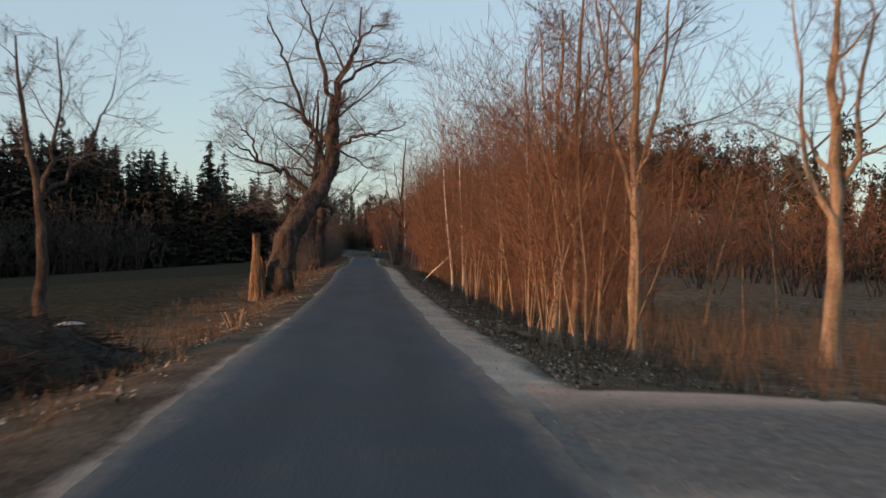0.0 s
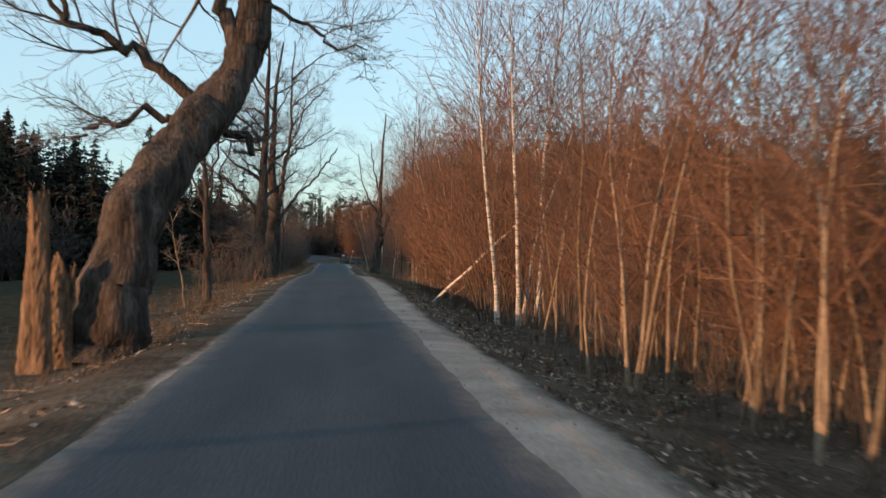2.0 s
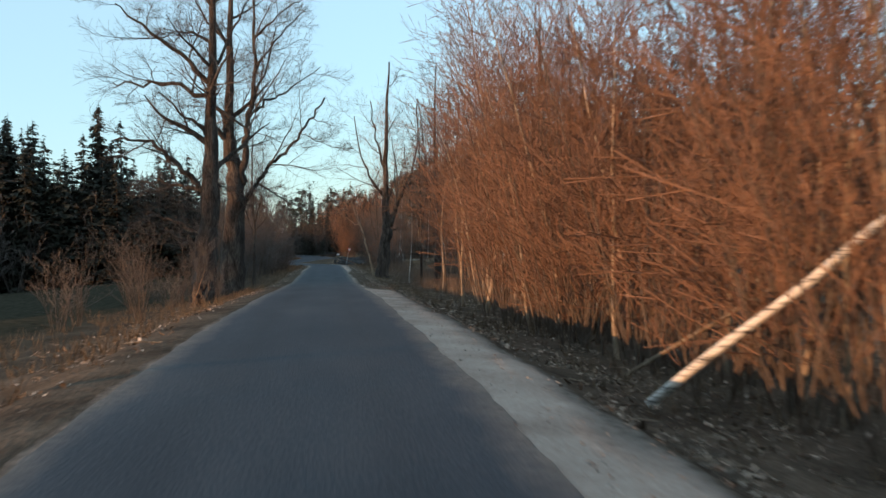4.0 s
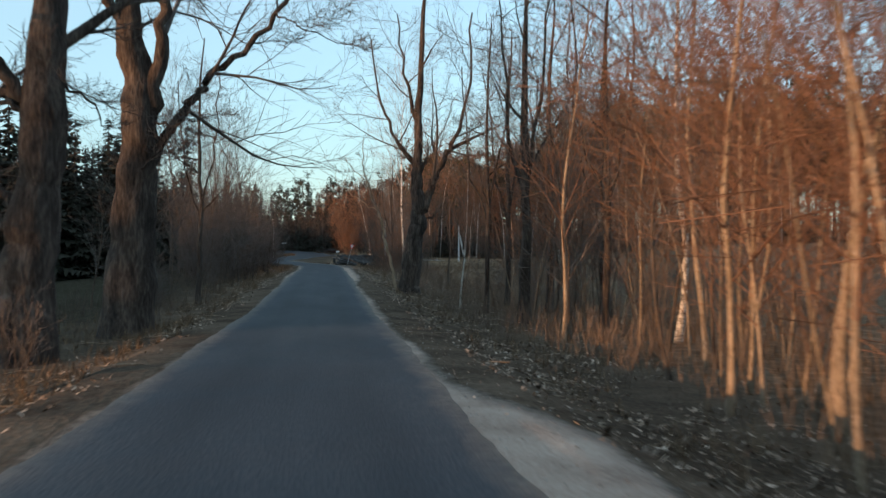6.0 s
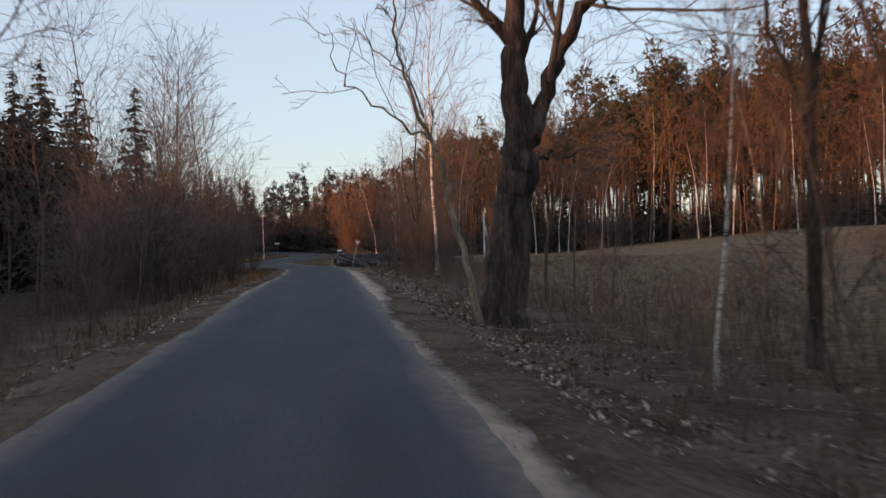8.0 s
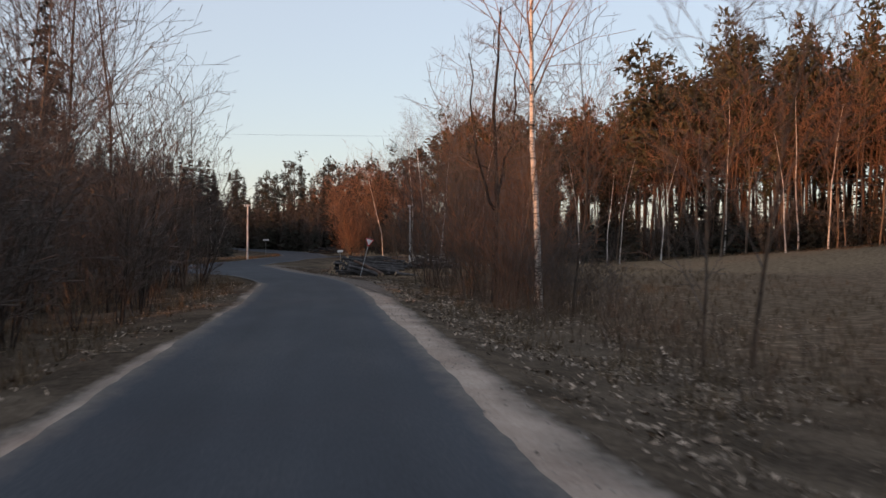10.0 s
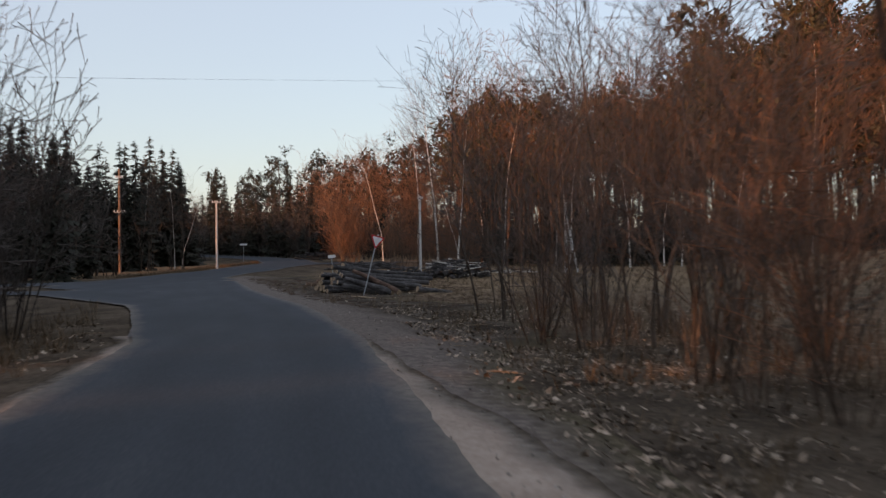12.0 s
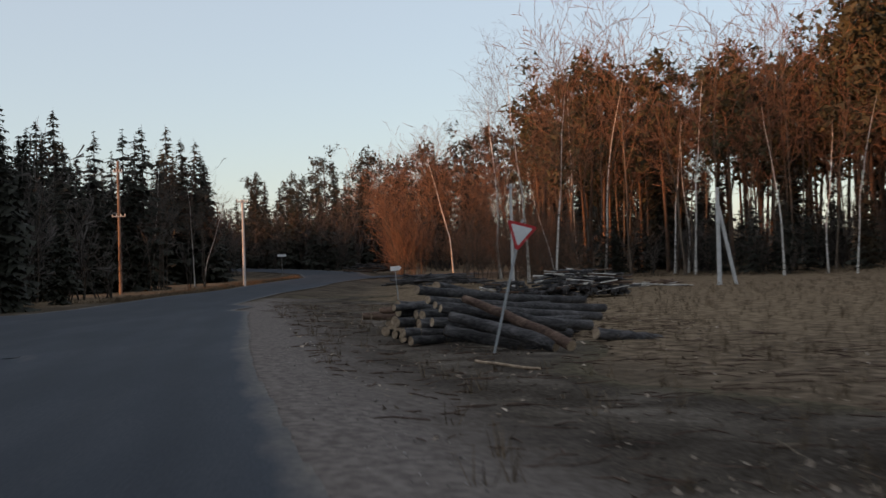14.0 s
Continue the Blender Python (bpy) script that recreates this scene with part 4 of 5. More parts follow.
big_tree(22, [(0.05, 0, -0.4), (0.14, 0, 2.0), (0.32, 0, 4.18), (0.38, 0, 5.56), (0.36, 0, 6.9), (0.16, 0, 8.2), (0.05, 0, 9.6), (0.2, 0, 11.5), (0.26, 0, 15.6), (0.9, 0, 20)], (0.66, 0.06), [
    ([(0.55, 0, 5.9), (0.85, 0, 7.2), (1.06, 0, 8.72), (1.25, 0, 10.1), (1.65, 0, 12.4), (1.67, 0, 15.6), (1.95, 0, 20)], 0.29, 0.04),
    ([(0.55, 0, 4.6), (0.9, 0, 5.3), (1.54, 0, 6.15), (2.03, 0, 6.95), (2.42, 0, 7.45), (3.4, 0, 8.25), (3.99, 0, 9.16), (4.58, 0, 9.96), (5.5, 0, 11.2)], 0.17, 0.05),
    ([(4.1, 0.9, 9.3), (4.65, 0.9, 8.95), (5.44, 0.9, 8.54), (6.3, 0.9, 8.08)], 0.03, 0.01),
    ([(0.3, 0, 4.2), (0.57, -0.7, 4.67), (1.05, -0.9, 5.17), (1.5, -1.0, 5.0)], 0.05, 0.015),
    ([(0.1, 0, 9.0), (-0.35, 0, 10.4), (-0.8, 0, 11.1), (-1.7, 0, 13.0)], 0.16, 0.03),
    ([(1.6, 0, 10.4), (2.4, 0, 11.1), (3.52, 0, 11.74), (5.3, 0, 13.0)], 0.1, 0.02),
    ([(1.68, 0, 16.8), (3.72, 0, 18.6), (5.47, 0, 19.3)], 0.09, 0.02),
    ([(1.66, 0, 12.6), (2.8, 0, 14.4), (4.3, 0, 16.2)], 0.1, 0.02),
    ([(1.68, 0, 14.6), (3.1, 0, 15.8), (4.7, 0, 16.8)], 0.08, 0.02),
    ([(1.4, 0, 10.8), (2.4, 0, 13.0), (2.9, 0, 15.6)], 0.09, 0.02),
    ([(0.8, 0, 6.0), (1.5, -0.8, 5.8), (2.6, -1.2, 5.9)], 0.04, 0.012),
    ([(0.3, 0, 14), (-1.2, 0, 16), (-2.4, 0, 18)], 0.1, 0.02)],
    (-5.2, 128), "tall forked oak with a long limb reaching over the asphalt", 7, 0.5, reach=9, fine=(10, 7))
big_tree(23, [(-0.05, 0, -0.35), (0.14, 0, 1.18), (0.27, 0, 2.31), (0.46, 0, 3.45), (0.53, 0, 4.4), (0.42, 0, 5.44), (0.47, 0, 6.6), (0.52, 0, 9.0), (0.7, 0, 13.5), (1.0, 0, 17)], (0.5, 0.05), [
    ([(0.5, 0, 3.7), (0.75, 0, 4.4), (1.16, 0, 5.3), (1.54, 0, 6.29), (2.0, 0, 7.15), (2.55, 0, 8.1), (3.0, 0, 10.5), (3.1, 0, 14)], 0.27, 0.04),
    ([(0.5, 0, 3.7), (0.9, 0.2, 3.87), (1.57, 0.3, 3.86), (2.1, 0.3, 3.95)], 0.06, 0.02),
    ([(1.9, 0, 7.0), (3.2, -0.2, 7.8), (4.6, -0.2, 8.4)], 0.12, 0.03),
    ([(0.45, 0, 6.2), (-0.5, 0.1, 7.6), (-1.4, 0.2, 9.6), (-1.9, 0.2, 13)], 0.13, 0.03),
    ([(0.45, 0, 8.6), (-0.3, 0.1, 11.0), (-0.6, 0.2, 14)], 0.12, 0.03)],
    (4.45, 152.5), "forked bare oak with brown bark beside the asphalt", 4, 0.5, reach=8)
big_tree(24, [(-0.3, 0, -0.2), (-0.57, 0, 1.49), (-0.83, 0, 2.31), (-1.01, 0, 3.26), (-1.2, 0, 3.94), (-1.53, 0, 4.75), (-1.78, 0, 5.42), (-1.97, 0, 6.37), (-1.95, 0, 7.6)], (0.07, 0.015), [
    ([(-1.2, 0, 3.94), (-1.87, 0, 4.41), (-2.67, 0, 4.89), (-3.19, 0, 5.5), (-3.38, 0, 6.3)], 0.035, 0.008),
    ([(-1.39, 0, 4.54), (-1.85, 0, 5.56), (-2.38, 0, 6.1), (-2.9, 0, 6.8)], 0.03, 0.008)],
    (4.1, 151.2), "thin curved sapling leaning over the verge", 3, 0.5, "sapling", 2.2, STEM_BARK, (3, 3), bough=4)
big_tree(38, [(0, 0, -0.2), (0.05, 0, 2.0), (-0.05, 0, 3.9), (-0.15, 0, 5.4), (-0.1, 0, 8.0)], (0.16, 0.02), [
    ([(0, 0, 3.4), (-0.5, 0, 4.6), (-0.9, 0, 6.0), (-1.1, 0, 7.4)], 0.06, 0.012),
    ([(0, 0, 3.7), (0.3, 0, 5.0), (0.45, 0, 6.6), (0.5, 0, 8.2)], 0.07, 0.012),
    ([(0, 0, 3.2), (0.55, 0, 4.4), (0.8, 0, 5.8), (0.9, 0, 7.2)], 0.06, 0.012),
    ([(0, 0, 2.8), (-0.7, 0, 3.8), (-1.5, 0, 4.8), (-2.0, 0, 6.0)], 0.05, 0.01),
    ([(0, 0, 1.9), (0.6, 0, 2.1), (1.2, 0, 2.5)], 0.03, 0.01)],
    (-4.55, 74.8), "slender bare tree fanning into many upright stems", 4, 0.5, "fan_tree", 4, OAK_BARK, (6, 4))
big_tree(39, [(0, 0, -0.2), (-0.15, 0, 1.1), (-0.4, 0, 2.2), (-0.6, 0, 3.4)], (0.035, 0.01), [], (-5.15, 73.8), "thin pale sapling leaning beside the meadow", 5, 0.4, "sapling", 2, STEM_BARK, (4, 3))
big_tree(25, [(0, 0, -0.3), (0, 0, 2.0), (-0.1, 0, 4.4), (-0.6, 0, 6.4), (-0.9, 0, 9)], (0.19, 0.03), [
    ([(0, 0, 4.2), (0.5, 0.1, 6), (0.55, 0.1, 9)], 0.1, 0.02),
    ([(0, 0, 4.0), (1.0, 0.2, 5.3), (1.7, 0.3, 6.6), (2.0, 0.3, 8)], 0.08, 0.015)],
    (-9.9, 36), "bare forked tree on the meadow side of the verge", 4, 0.6, "forked_tree", 5)
# Past y 60 the darker bark puts the shade on these trees into colour.
for sd, x, y, h, r in ((40, 5.3, 30.8, 9, 0.1), (41, 5.45, 28.7, 9.5, 0.12), (27, 6.4, 26.3, 11, 0.15), (28, 10.3, 24.2, 9.5, 0.2), (29, 8.4, 105.9, 11, 0.26), (30, 6.1, 197, 10, 0.1), (31, 7.1, 134, 14, 0.2), (36, 7.8, 125.5, 11, 0.11), (37, 8.7, 129.7, 10, 0.08), (32, 9.2, 140.3, 13, 0.16), (33, 6.4, 138.5, 11, 0.09), (34, 8.2, 144.6, 12, 0.12), (35, -4.9, 143.4, 11, 0.1)):
    big_tree(sd, [(0, 0, -0.3), (0.1, 0, h * 0.3), (0, 0.1, h * 0.65), (0.2, 0, h)], (r, 0.025), [
        ([(0.1, 0, h * 0.35), (0.7, 0.2, h * 0.6), (0.9, 0.3, h * 0.9)], r * 0.5, 0.02),
        ([(0.1, 0, h * 0.3), (-0.6, 0.1, h * 0.5), (-0.9, 0.1, h * 0.85)], r * 0.5, 0.02)],
        (x, y), "bare branching roadside tree with brown bark", 5, 0.35, "roadside_tree", h * 0.6, OAK_BARK if y > 60 else STEM_BARK, (6, 4))

# ---------------------------------------------------------------- roadside thickets
spruce_kind = plant_kind("spruce_tree", SPRUCES, OAK_BARK, NEEDLES, "dark green spruce with drooping boughs at the wood's edge", "spruces at the junction")
for k, (x, y, sz) in enumerate([(-18.5, 275, 0.8), (-22.4, 278, 0.72), (-20.6, 283, 0.85), (-24.5, 275, 0.66), (-18.4, 287, 0.52)]):
    plant(spruce_kind, k, x, y, k * 1.9, sz, 1.0)
thicket(31, stem_kind, 46, 5.4, 9, 34, 62, (0.5, 0.8), 0.5)
# pale clumps at the corner of the thicket
rng = np.random.default_rng(45)
for k, (x, y) in enumerate([(4.7, 30.0), (5.0, 28.2), (5.6, 27.6), (5.5, 25.0), (5.5, 42.8), (5.4, 40.1), (5.8, 37.2), (5.8, 45.5), (5.2, 49.5), (5.0, 53.2)]):
    for j in range(6 if k < 2 else 3):
        plant(stem_kind, int(rng.integers(0, 99)), x + rng.normal(0, 0.22), y + rng.normal(0, 0.6), rng.uniform(0, 6.28), rng.uniform(0.55, 0.85), rng.uniform(0.95, 1.15), rng.normal(0, 0.07))
thicket(53, bush_kind, 30, 6.2, 9.5, 35, 62, (0.6, 0.9), 0.7)
thicket(54, bush_kind, 26, 5.0, 8, 74, 100, (0.9, 1.3), 0.8)
thicket(55, bush_kind, 6, 4.9, 7.5, 194, 202, (0.7, 1.0), 0.8)
thicket(58, shaded_stem_kind, 9, 4.9, 8.5, 207, 222, (0.55, 0.85), 0.7)
thicket(59, shaded_bush_kind, 5, 4.9, 8.5, 206, 220, (0.45, 0.75), 0.8)
thicket(56, shaded_stem_kind, 18, 7, 12, 118, 146, (0.5, 0.8), 0.7)
thicket(57, shaded_bush_kind, 14, 7, 12, 112, 150, (0.4, 0.7), 0.9)
thicket(32, stem_kind, 9, 9, 16, 27, 62, (0.6, 0.9), 1.2)
thicket(40, bush_kind, 26, 7, 11.5, 38, 64, (0.6, 0.95), 1.0)
thicket(49, stem_kind, 22, 5.4, 8.5, 94, 116, (0.8, 1.1), 0.6)
thicket(33, stem_kind, 56, 5.2, 11, 60, 118, (0.7, 1.0), 0.6)
thicket(34, bush_kind, 30, 5.2, 9, 66, 92, (0.9, 1.4), 0.8)
thicket(35, stem_kind, 30, 6, 13, 115, 150, (0.8, 1.15), 1.0)
thicket(51, bush_kind, 2, 5.4, 9, 198, 220, (0.7, 1.0), 1.0)
thicket(36, shaded_bush_kind, 5, 4.9, 8.5, 197, 221, (0.7, 1.1), 0.8)
thicket(47, shaded_stem_kind, 10, 5.0, 9.5, 198, 222, (0.6, 0.95), 0.7)
thicket(48, shaded_stem_kind, 14, 6.5, 12, 104, 135, (0.6, 0.9), 0.8)
thicket(41, shaded_stem_kind, 12, 5.2, 9, 155, 221, (0.7, 1.0), 0.8)
thicket(46, shaded_bush_kind, 12, 5.9, 8.6, 190, 195, (0.45, 0.65), 0.5)
thicket(50, shaded_bush_kind, 26, 9, 24, 108, 196, (0.25, 0.55), 1.5)
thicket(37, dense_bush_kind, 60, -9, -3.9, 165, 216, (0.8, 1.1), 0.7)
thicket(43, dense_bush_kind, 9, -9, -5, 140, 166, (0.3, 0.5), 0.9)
thicket(38, shaded_stem_kind, 24, -11, -4.8, 172, 212, (0.6, 0.95), 0.8)
thicket(52, shaded_stem_kind, 10, -12.5, -7.5, 190, 214, (1.25, 1.6), 1.0)
thicket(44, shaded_stem_kind, 9, -10, -4.6, 134, 172, (0.6, 0.95), 1.4)
thicket(42, shaded_bush_kind, 9, -8, -4.8, 96, 118, (0.4, 0.7), 1.0)
thicket(39, bush_kind, 20, 9, 20, 300, 332, (0.9, 1.5), 1.2)
for k, (x, y) in enumerate([(6.0, 67.5), (6.3, 68.8), (7.1, 70.7), (5.4, 68), (8, 109.4), (9.8, 125.5), (7.0, 193.5), (16.5, 309), (13.5, 304), (15, 300), (9, 322), (13, 318), (5.9, 142.6), (-21.9, 315), (-18.2, 317), (-15.2, 321), (-14.8, 324)]):
    plant(birch_kind, k, x, y, k * 1.7, 0.45 if k == 12 else 0.72 if k > 12 else 1.25 if k == 6 else 0.9 if k < 8 else 1.15)

# ---------------------------------------------------------------- stumps, fallen birch, brush heap
SIGN_WHITE = material("sign white", [(0.62, 0.62, 0.62), (0.74, 0.74, 0.73)], 3, 0.5, 0.05, 6)
SIGN_RED = material("sign red", [(0.42, 0.03, 0.035), (0.52, 0.045, 0.05)], 4, 0.5, 0.05, 6)
ZINC = material("grey metal", [(0.28, 0.29, 0.29), (0.4, 0.41, 0.41)], 5, 0.5, 0.1, 6, metal=0.6)
CONCRETE = material("pale concrete", [(0.38, 0.375, 0.36), (0.5, 0.49, 0.475), (0.6, 0.59, 0.57)], 2, 0.9, 0.3, 9)
POLE_WOOD = material("old pole wood", [(0.11, 0.075, 0.055), (0.17, 0.115, 0.085), (0.23, 0.165, 0.125)], 3, 0.9, 0.5, 6, (1, 1, 0.15))
LOG_BARK = material("log bark", [(0.03, 0.028, 0.028), (0.068, 0.063, 0.062), (0.13, 0.12, 0.116)], 4, 0.95, 0.9, 5, (0.35, 1, 1), rand=0.3)
RED_LOG = material("peeled log", [(0.05, 0.03, 0.022), (0.105, 0.064, 0.046), (0.18, 0.118, 0.084)], 4, 0.9, 0.6, 5, (0.3, 1, 1), rand=0.2)
CUT_WOOD = material("cut wood", [(0.2, 0.14, 0.09), (0.33, 0.235, 0.155), (0.46, 0.34, 0.23)], 8, 0.85, 0.3, 5, rand=0.2)
SNOW = material("old snow", [(0.22, 0.22, 0.22), (0.42, 0.42, 0.42)], 6, 0.7, 0.4, 5)
WIRE = material("wire", [(0.04, 0.04, 0.04), (0.06, 0.06, 0.06)], 5, 0.6, 0.0, 4)
PORCELAIN = material("porcelain", [(0.5, 0.5, 0.48), (0.6, 0.6, 0.58)], 5, 0.3, 0.0, 4)


def stump(name, x, y, height, radius, seed, label, mat, ragged=0.5, sides=22, rows=14, flare_by=0.5):
    """A hollowing, furrowed stump with a torn top."""
    rng = np.random.default_rng(seed)
    bm = bmesh.new()
    tear = rng.uniform(0, 1, sides)
    tear = (tear + np.roll(tear, 1) + np.roll(tear, 2) + np.roll(tear, -1)) / 4
    tear += rng.uniform(0, 0.15, sides)
    ph = rng.uniform(0, 6.28, 4)
    rings = []
    for r in range(rows + 1):
        f = r / rows
        ring = []
        for k in range(sides):
            a = k * 2 * math.pi / sides
            top = height * (1 - ragged * tear[k])
            rad = radius * (1 + flare_by * math.exp(-f * 7) + 0.16 * math.sin(2 * a + ph[0] + f) + 0.1 * math.sin(3 * a + ph[1] - f * 3) + 0.05 * math.sin(5 * a + ph[2] + f * 4) + rng.normal(0, 0.05)) * (1 - 0.1 * f + 0.1 * math.sin(f * 6 + ph[3]))
            ring.append(bm.verts.new((rad * math.cos(a) + 0.05 * math.sin(f * 5 + ph[3]), rad * math.sin(a), -0.25 + f * (top + 0.25))))
        rings.append(ring)
    inner = [bm.verts.new((v.co.x * 0.72, v.co.y * 0.72, v.co.z - 0.15 * height)) for v in rings[-1]]
    rings.append(inner)
    for p, q in zip(rings[:-1], rings[1:]):
        for k in range(sides):
            bm.faces.new((p[k], p[(k + 1) % sides], q[(k + 1) % sides], q[k]))
    bm.faces.new(inner)
    me = bpy.data.meshes.new(name)
    bm.to_mesh(me)
    bm.free()
    me.materials.append(mat)
    ob = new(name, me)
    ob.matrix_basis = pose(x, y, on_land(x, y), 0, 0, seed * 37)
    return tagged(ob, label, "stump")


stump("tall_stump", -4.8, 51.7, 3.6, 0.2, 3, "tall broken tree stump of weathered orange wood", ROT_WOOD, 0.3, 34, 26, 0.75)
stump("tall_stump", -4.62, 52.7, 2.4, 0.22, 5, "rotten broken stump leaning on the old oak", ROT_WOOD, 0.45, 34, 26, 0.8)
stump("torn_stump", -4.85, 110.6, 1.6, 0.36, 6, "torn dark stump with a bleached edge below the oak", OAK_BARK, 0.85, 30, 16, 1.0)


def split_stump(x, y, seed):
    """A cut clump: pale split stakes fanning from one root."""
    rng = np.random.default_rng(seed)
    root = new("split_stump")
    for k in range(17):
        a = rng.uniform(0, 6.28)
        fan = rng.uniform(0.1, 0.6)
        foot = np.array([0.1 * rng.normal(), 0.07 * rng.normal(), -0.08])
        h = rng.uniform(0.3, 0.55)
        tip = foot + np.array([math.cos(a) * fan * h, math.sin(a) * fan * h, h])
        mid = (foot + tip) / 2 + rng.normal(0, 0.015, 3)
        stake = Tubes()
        r = rng.uniform(0.01, 0.02)
        stake.add([foot, mid, tip, tip + (tip - mid) * 0.02], [r * 1.2, r, r * 0.9, 0.003], 7)
        mesh_object("stake", *stake.arrays(), CUT_WOOD if k % 3 else ROT_WOOD, root, False)
    root.matrix_basis = pose(x, y, on_land(x, y))
    return tagged(root, "clump of pale splintered stakes cut short on the verge", "stump")


split_stump(-2.95, 27.8, 7)


def log_between(name, a, b, r0, r1, bark, label, seed, group="", category="log", cut=CUT_WOOD):
    """A log from a to b with knots and a slight bend; its sawn ends are parts."""
    rng = np.random.default_rng(seed)
    a, b = np.array(a, float), np.array(b, float)
    n = 9
    f = np.linspace(0, 1, n)
    pts = a + (b - a) * f[:, None]
    pts[1:-1] += rng.normal(0, 0.012, (n - 2, 3)) + np.sin(f[1:-1] * math.pi)[:, None] * rng.normal(0, 0.03, 3)
    radii = (r0 + (r1 - r0) * f) * (1 + rng.normal(0, 0.03, n))
    tb = Tubes()
    c = a.copy()
    tb.add(pts - c, radii, 12)
    ob = mesh_object(name, *tb.arrays(), bark)
    ob.location = c
    for end, rad, s in ((pts[0] - c, radii[0], -1), (pts[-1] - c, radii[-1], 1)):
        d = (pts[1] - pts[0]) if s < 0 else (pts[-1] - pts[-2])
        d = d / np.linalg.norm(d)
        cap = Tubes()
        cap.add([end + d * s * 0.0, end + d * s * 0.006, end + d * s * 0.007], [rad * 0.96, rad * 0.95, 0.004], 12)
        mesh_object("cut_end", *cap.arrays(), cut, ob, False)
    return tagged(ob, label, category, group)


base = np.array([4.0, 76.0, on_land(4.0, 76.0) + 0.05])
log_between("fallen_birch", base, (6.75, 73.0, 2.55), 0.062, 0.05, BIRCH_BARK, "broken birch trunk leaning down to the verge", 61, category="tree")
log_between("fallen_birch", (4.9, 80.5, on_land(4.9, 80.5) + 0.03), (7.2, 75.5, 1.9), 0.035, 0.02, STEM_BARK, "thin fallen stem caught in the bushes", 62, category="tree")
log_between("broken_branch", (-5.25, 109.9, on_land(-5.25, 109.9) + 0.03), (-4.75, 110.5, 0.85), 0.022, 0.014, ROT_WOOD, "thin bleached branch propped on a torn stump", 63, category="branch")
log_between("fallen_pole", (3.9, 30.9, on_land(3.9, 30.9) + 0.07), (5.0, 28.3, on_land(5.0, 28.3) + 0.07), 0.07, 0.06, ROT_WOOD, "short weathered log lying on leaf litter", 64)


def heap(name, cx, cy, rx, ry, h, sticks, seed, label, mat, thick=(0.008, 0.025)):
    """A mound of dead brush: crossing sticks over a core."""
    rng = np.random.default_rng(seed)
    tb = Tubes()
    for _ in range(sticks):
        a, u = rng.uniform(0, 6.28), math.sqrt(rng.uniform(0, 1))
        x, y = cx + rx * u * math.cos(a), cy + ry * u * math.sin(a)
        z = on_land(x, y) + h * (1 - u * u) * rng.uniform(0.1, 1.0) + 0.03
        w = rng.normal(0, 1, 3) * np.array([1, 1, 0.35])
        w /= np.linalg.norm(w)
        L = rng.uniform(0.4, 1.3)
        p = np.array([x, y, z])
        tb.add([p - w * L / 2, p + rng.normal(0, 0.06, 3), p + w * L / 2], [rng.uniform(*thick), thick[0] * 1.3, thick[0] * 0.6], 3)
    thing = mesh_object(name, *tb.arrays(), mat)
    rings, sides, verts, faces = 9, 28, [], []
    for i in range(rings):
        u = 0.95 * (1 - i / (rings - 0.5))
        for k in range(sides):
            a = k * 2 * math.pi / sides
            w = u * (1 + 0.08 * math.sin(3 * a + seed) + 0.05 * math.sin(7 * a))
            x, y = cx + rx * w * math.cos(a), cy + ry * w * math.sin(a)
            verts.append((x, y, on_land(x, y) - 0.04 + 0.93 * h * (1 - u * u) * (1 + rng.normal(0, 0.05))))
            if i:
                faces.append(((i - 1) * sides + k, (i - 1) * sides + (k + 1) % sides, i * sides + (k + 1) % sides, i * sides + k))
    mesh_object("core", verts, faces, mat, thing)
    return tagged(thing, label, "brush heap")


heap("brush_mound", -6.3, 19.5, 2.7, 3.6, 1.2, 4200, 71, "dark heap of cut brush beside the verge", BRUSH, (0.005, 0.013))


def snow_patch(x, y, rx, ry, seed):
    """A low melting drift with a wavy rim."""
    rng = np.random.default_rng(seed)
    ph = rng.uniform(0, 6.28, 3)
    bm = bmesh.new()
    rings = []
    for r in range(6):
        f = 1 - r / 5.5
        ring = []
        for k in range(18):
            a = k * 2 * math.pi / 18
            w = f * (1 + 0.22 * math.sin(2 * a + ph[0]) + 0.15 * math.sin(5 * a + ph[1]) + 0.08 * math.sin(9 * a + ph[2]))
            px, py = x + rx * w * math.cos(a), y + ry * w * math.sin(a)
            ring.append(bm.verts.new((px - x, py - y, on_land(px, py) - 0.02 + 0.12 * (1 - f ** 2) + rng.normal(0, 0.008))))
        rings.append(ring)
    for p, q in zip(rings[:-1], rings[1:]):
        for k in range(18):
            bm.faces.new((p[k], p[(k + 1) % 18], q[(k + 1) % 18], q[k]))
    bm.faces.new(rings[-1])
    me = bpy.data.meshes.new("snow_patch")
    bm.to_mesh(me)
    bm.free()
    me.materials.append(SNOW)
    ob = new("snow_patch", me)
    ob.location = (x, y, 0)
    return tagged(ob, "small melting patch of old grey snow in the meadow", "snow")


snow_patch(-9.4, 37.6, 0.5, 0.35, 4)

# ---------------------------------------------------------------- junction: signs
def disc_prism(bm, pts, z0, z1):
    lo = [bm.verts.new((x, z0, z)) for x, z in pts]
    hi = [bm.verts.new((x, z1, z)) for x, z in pts]
    n = len(pts)
    bm.faces.new(lo)
    bm.faces.new(hi[::-1])
    for k in range(n):
        bm.faces.new((lo[k], hi[k], hi[(k + 1) % n], lo[(k + 1) % n]))


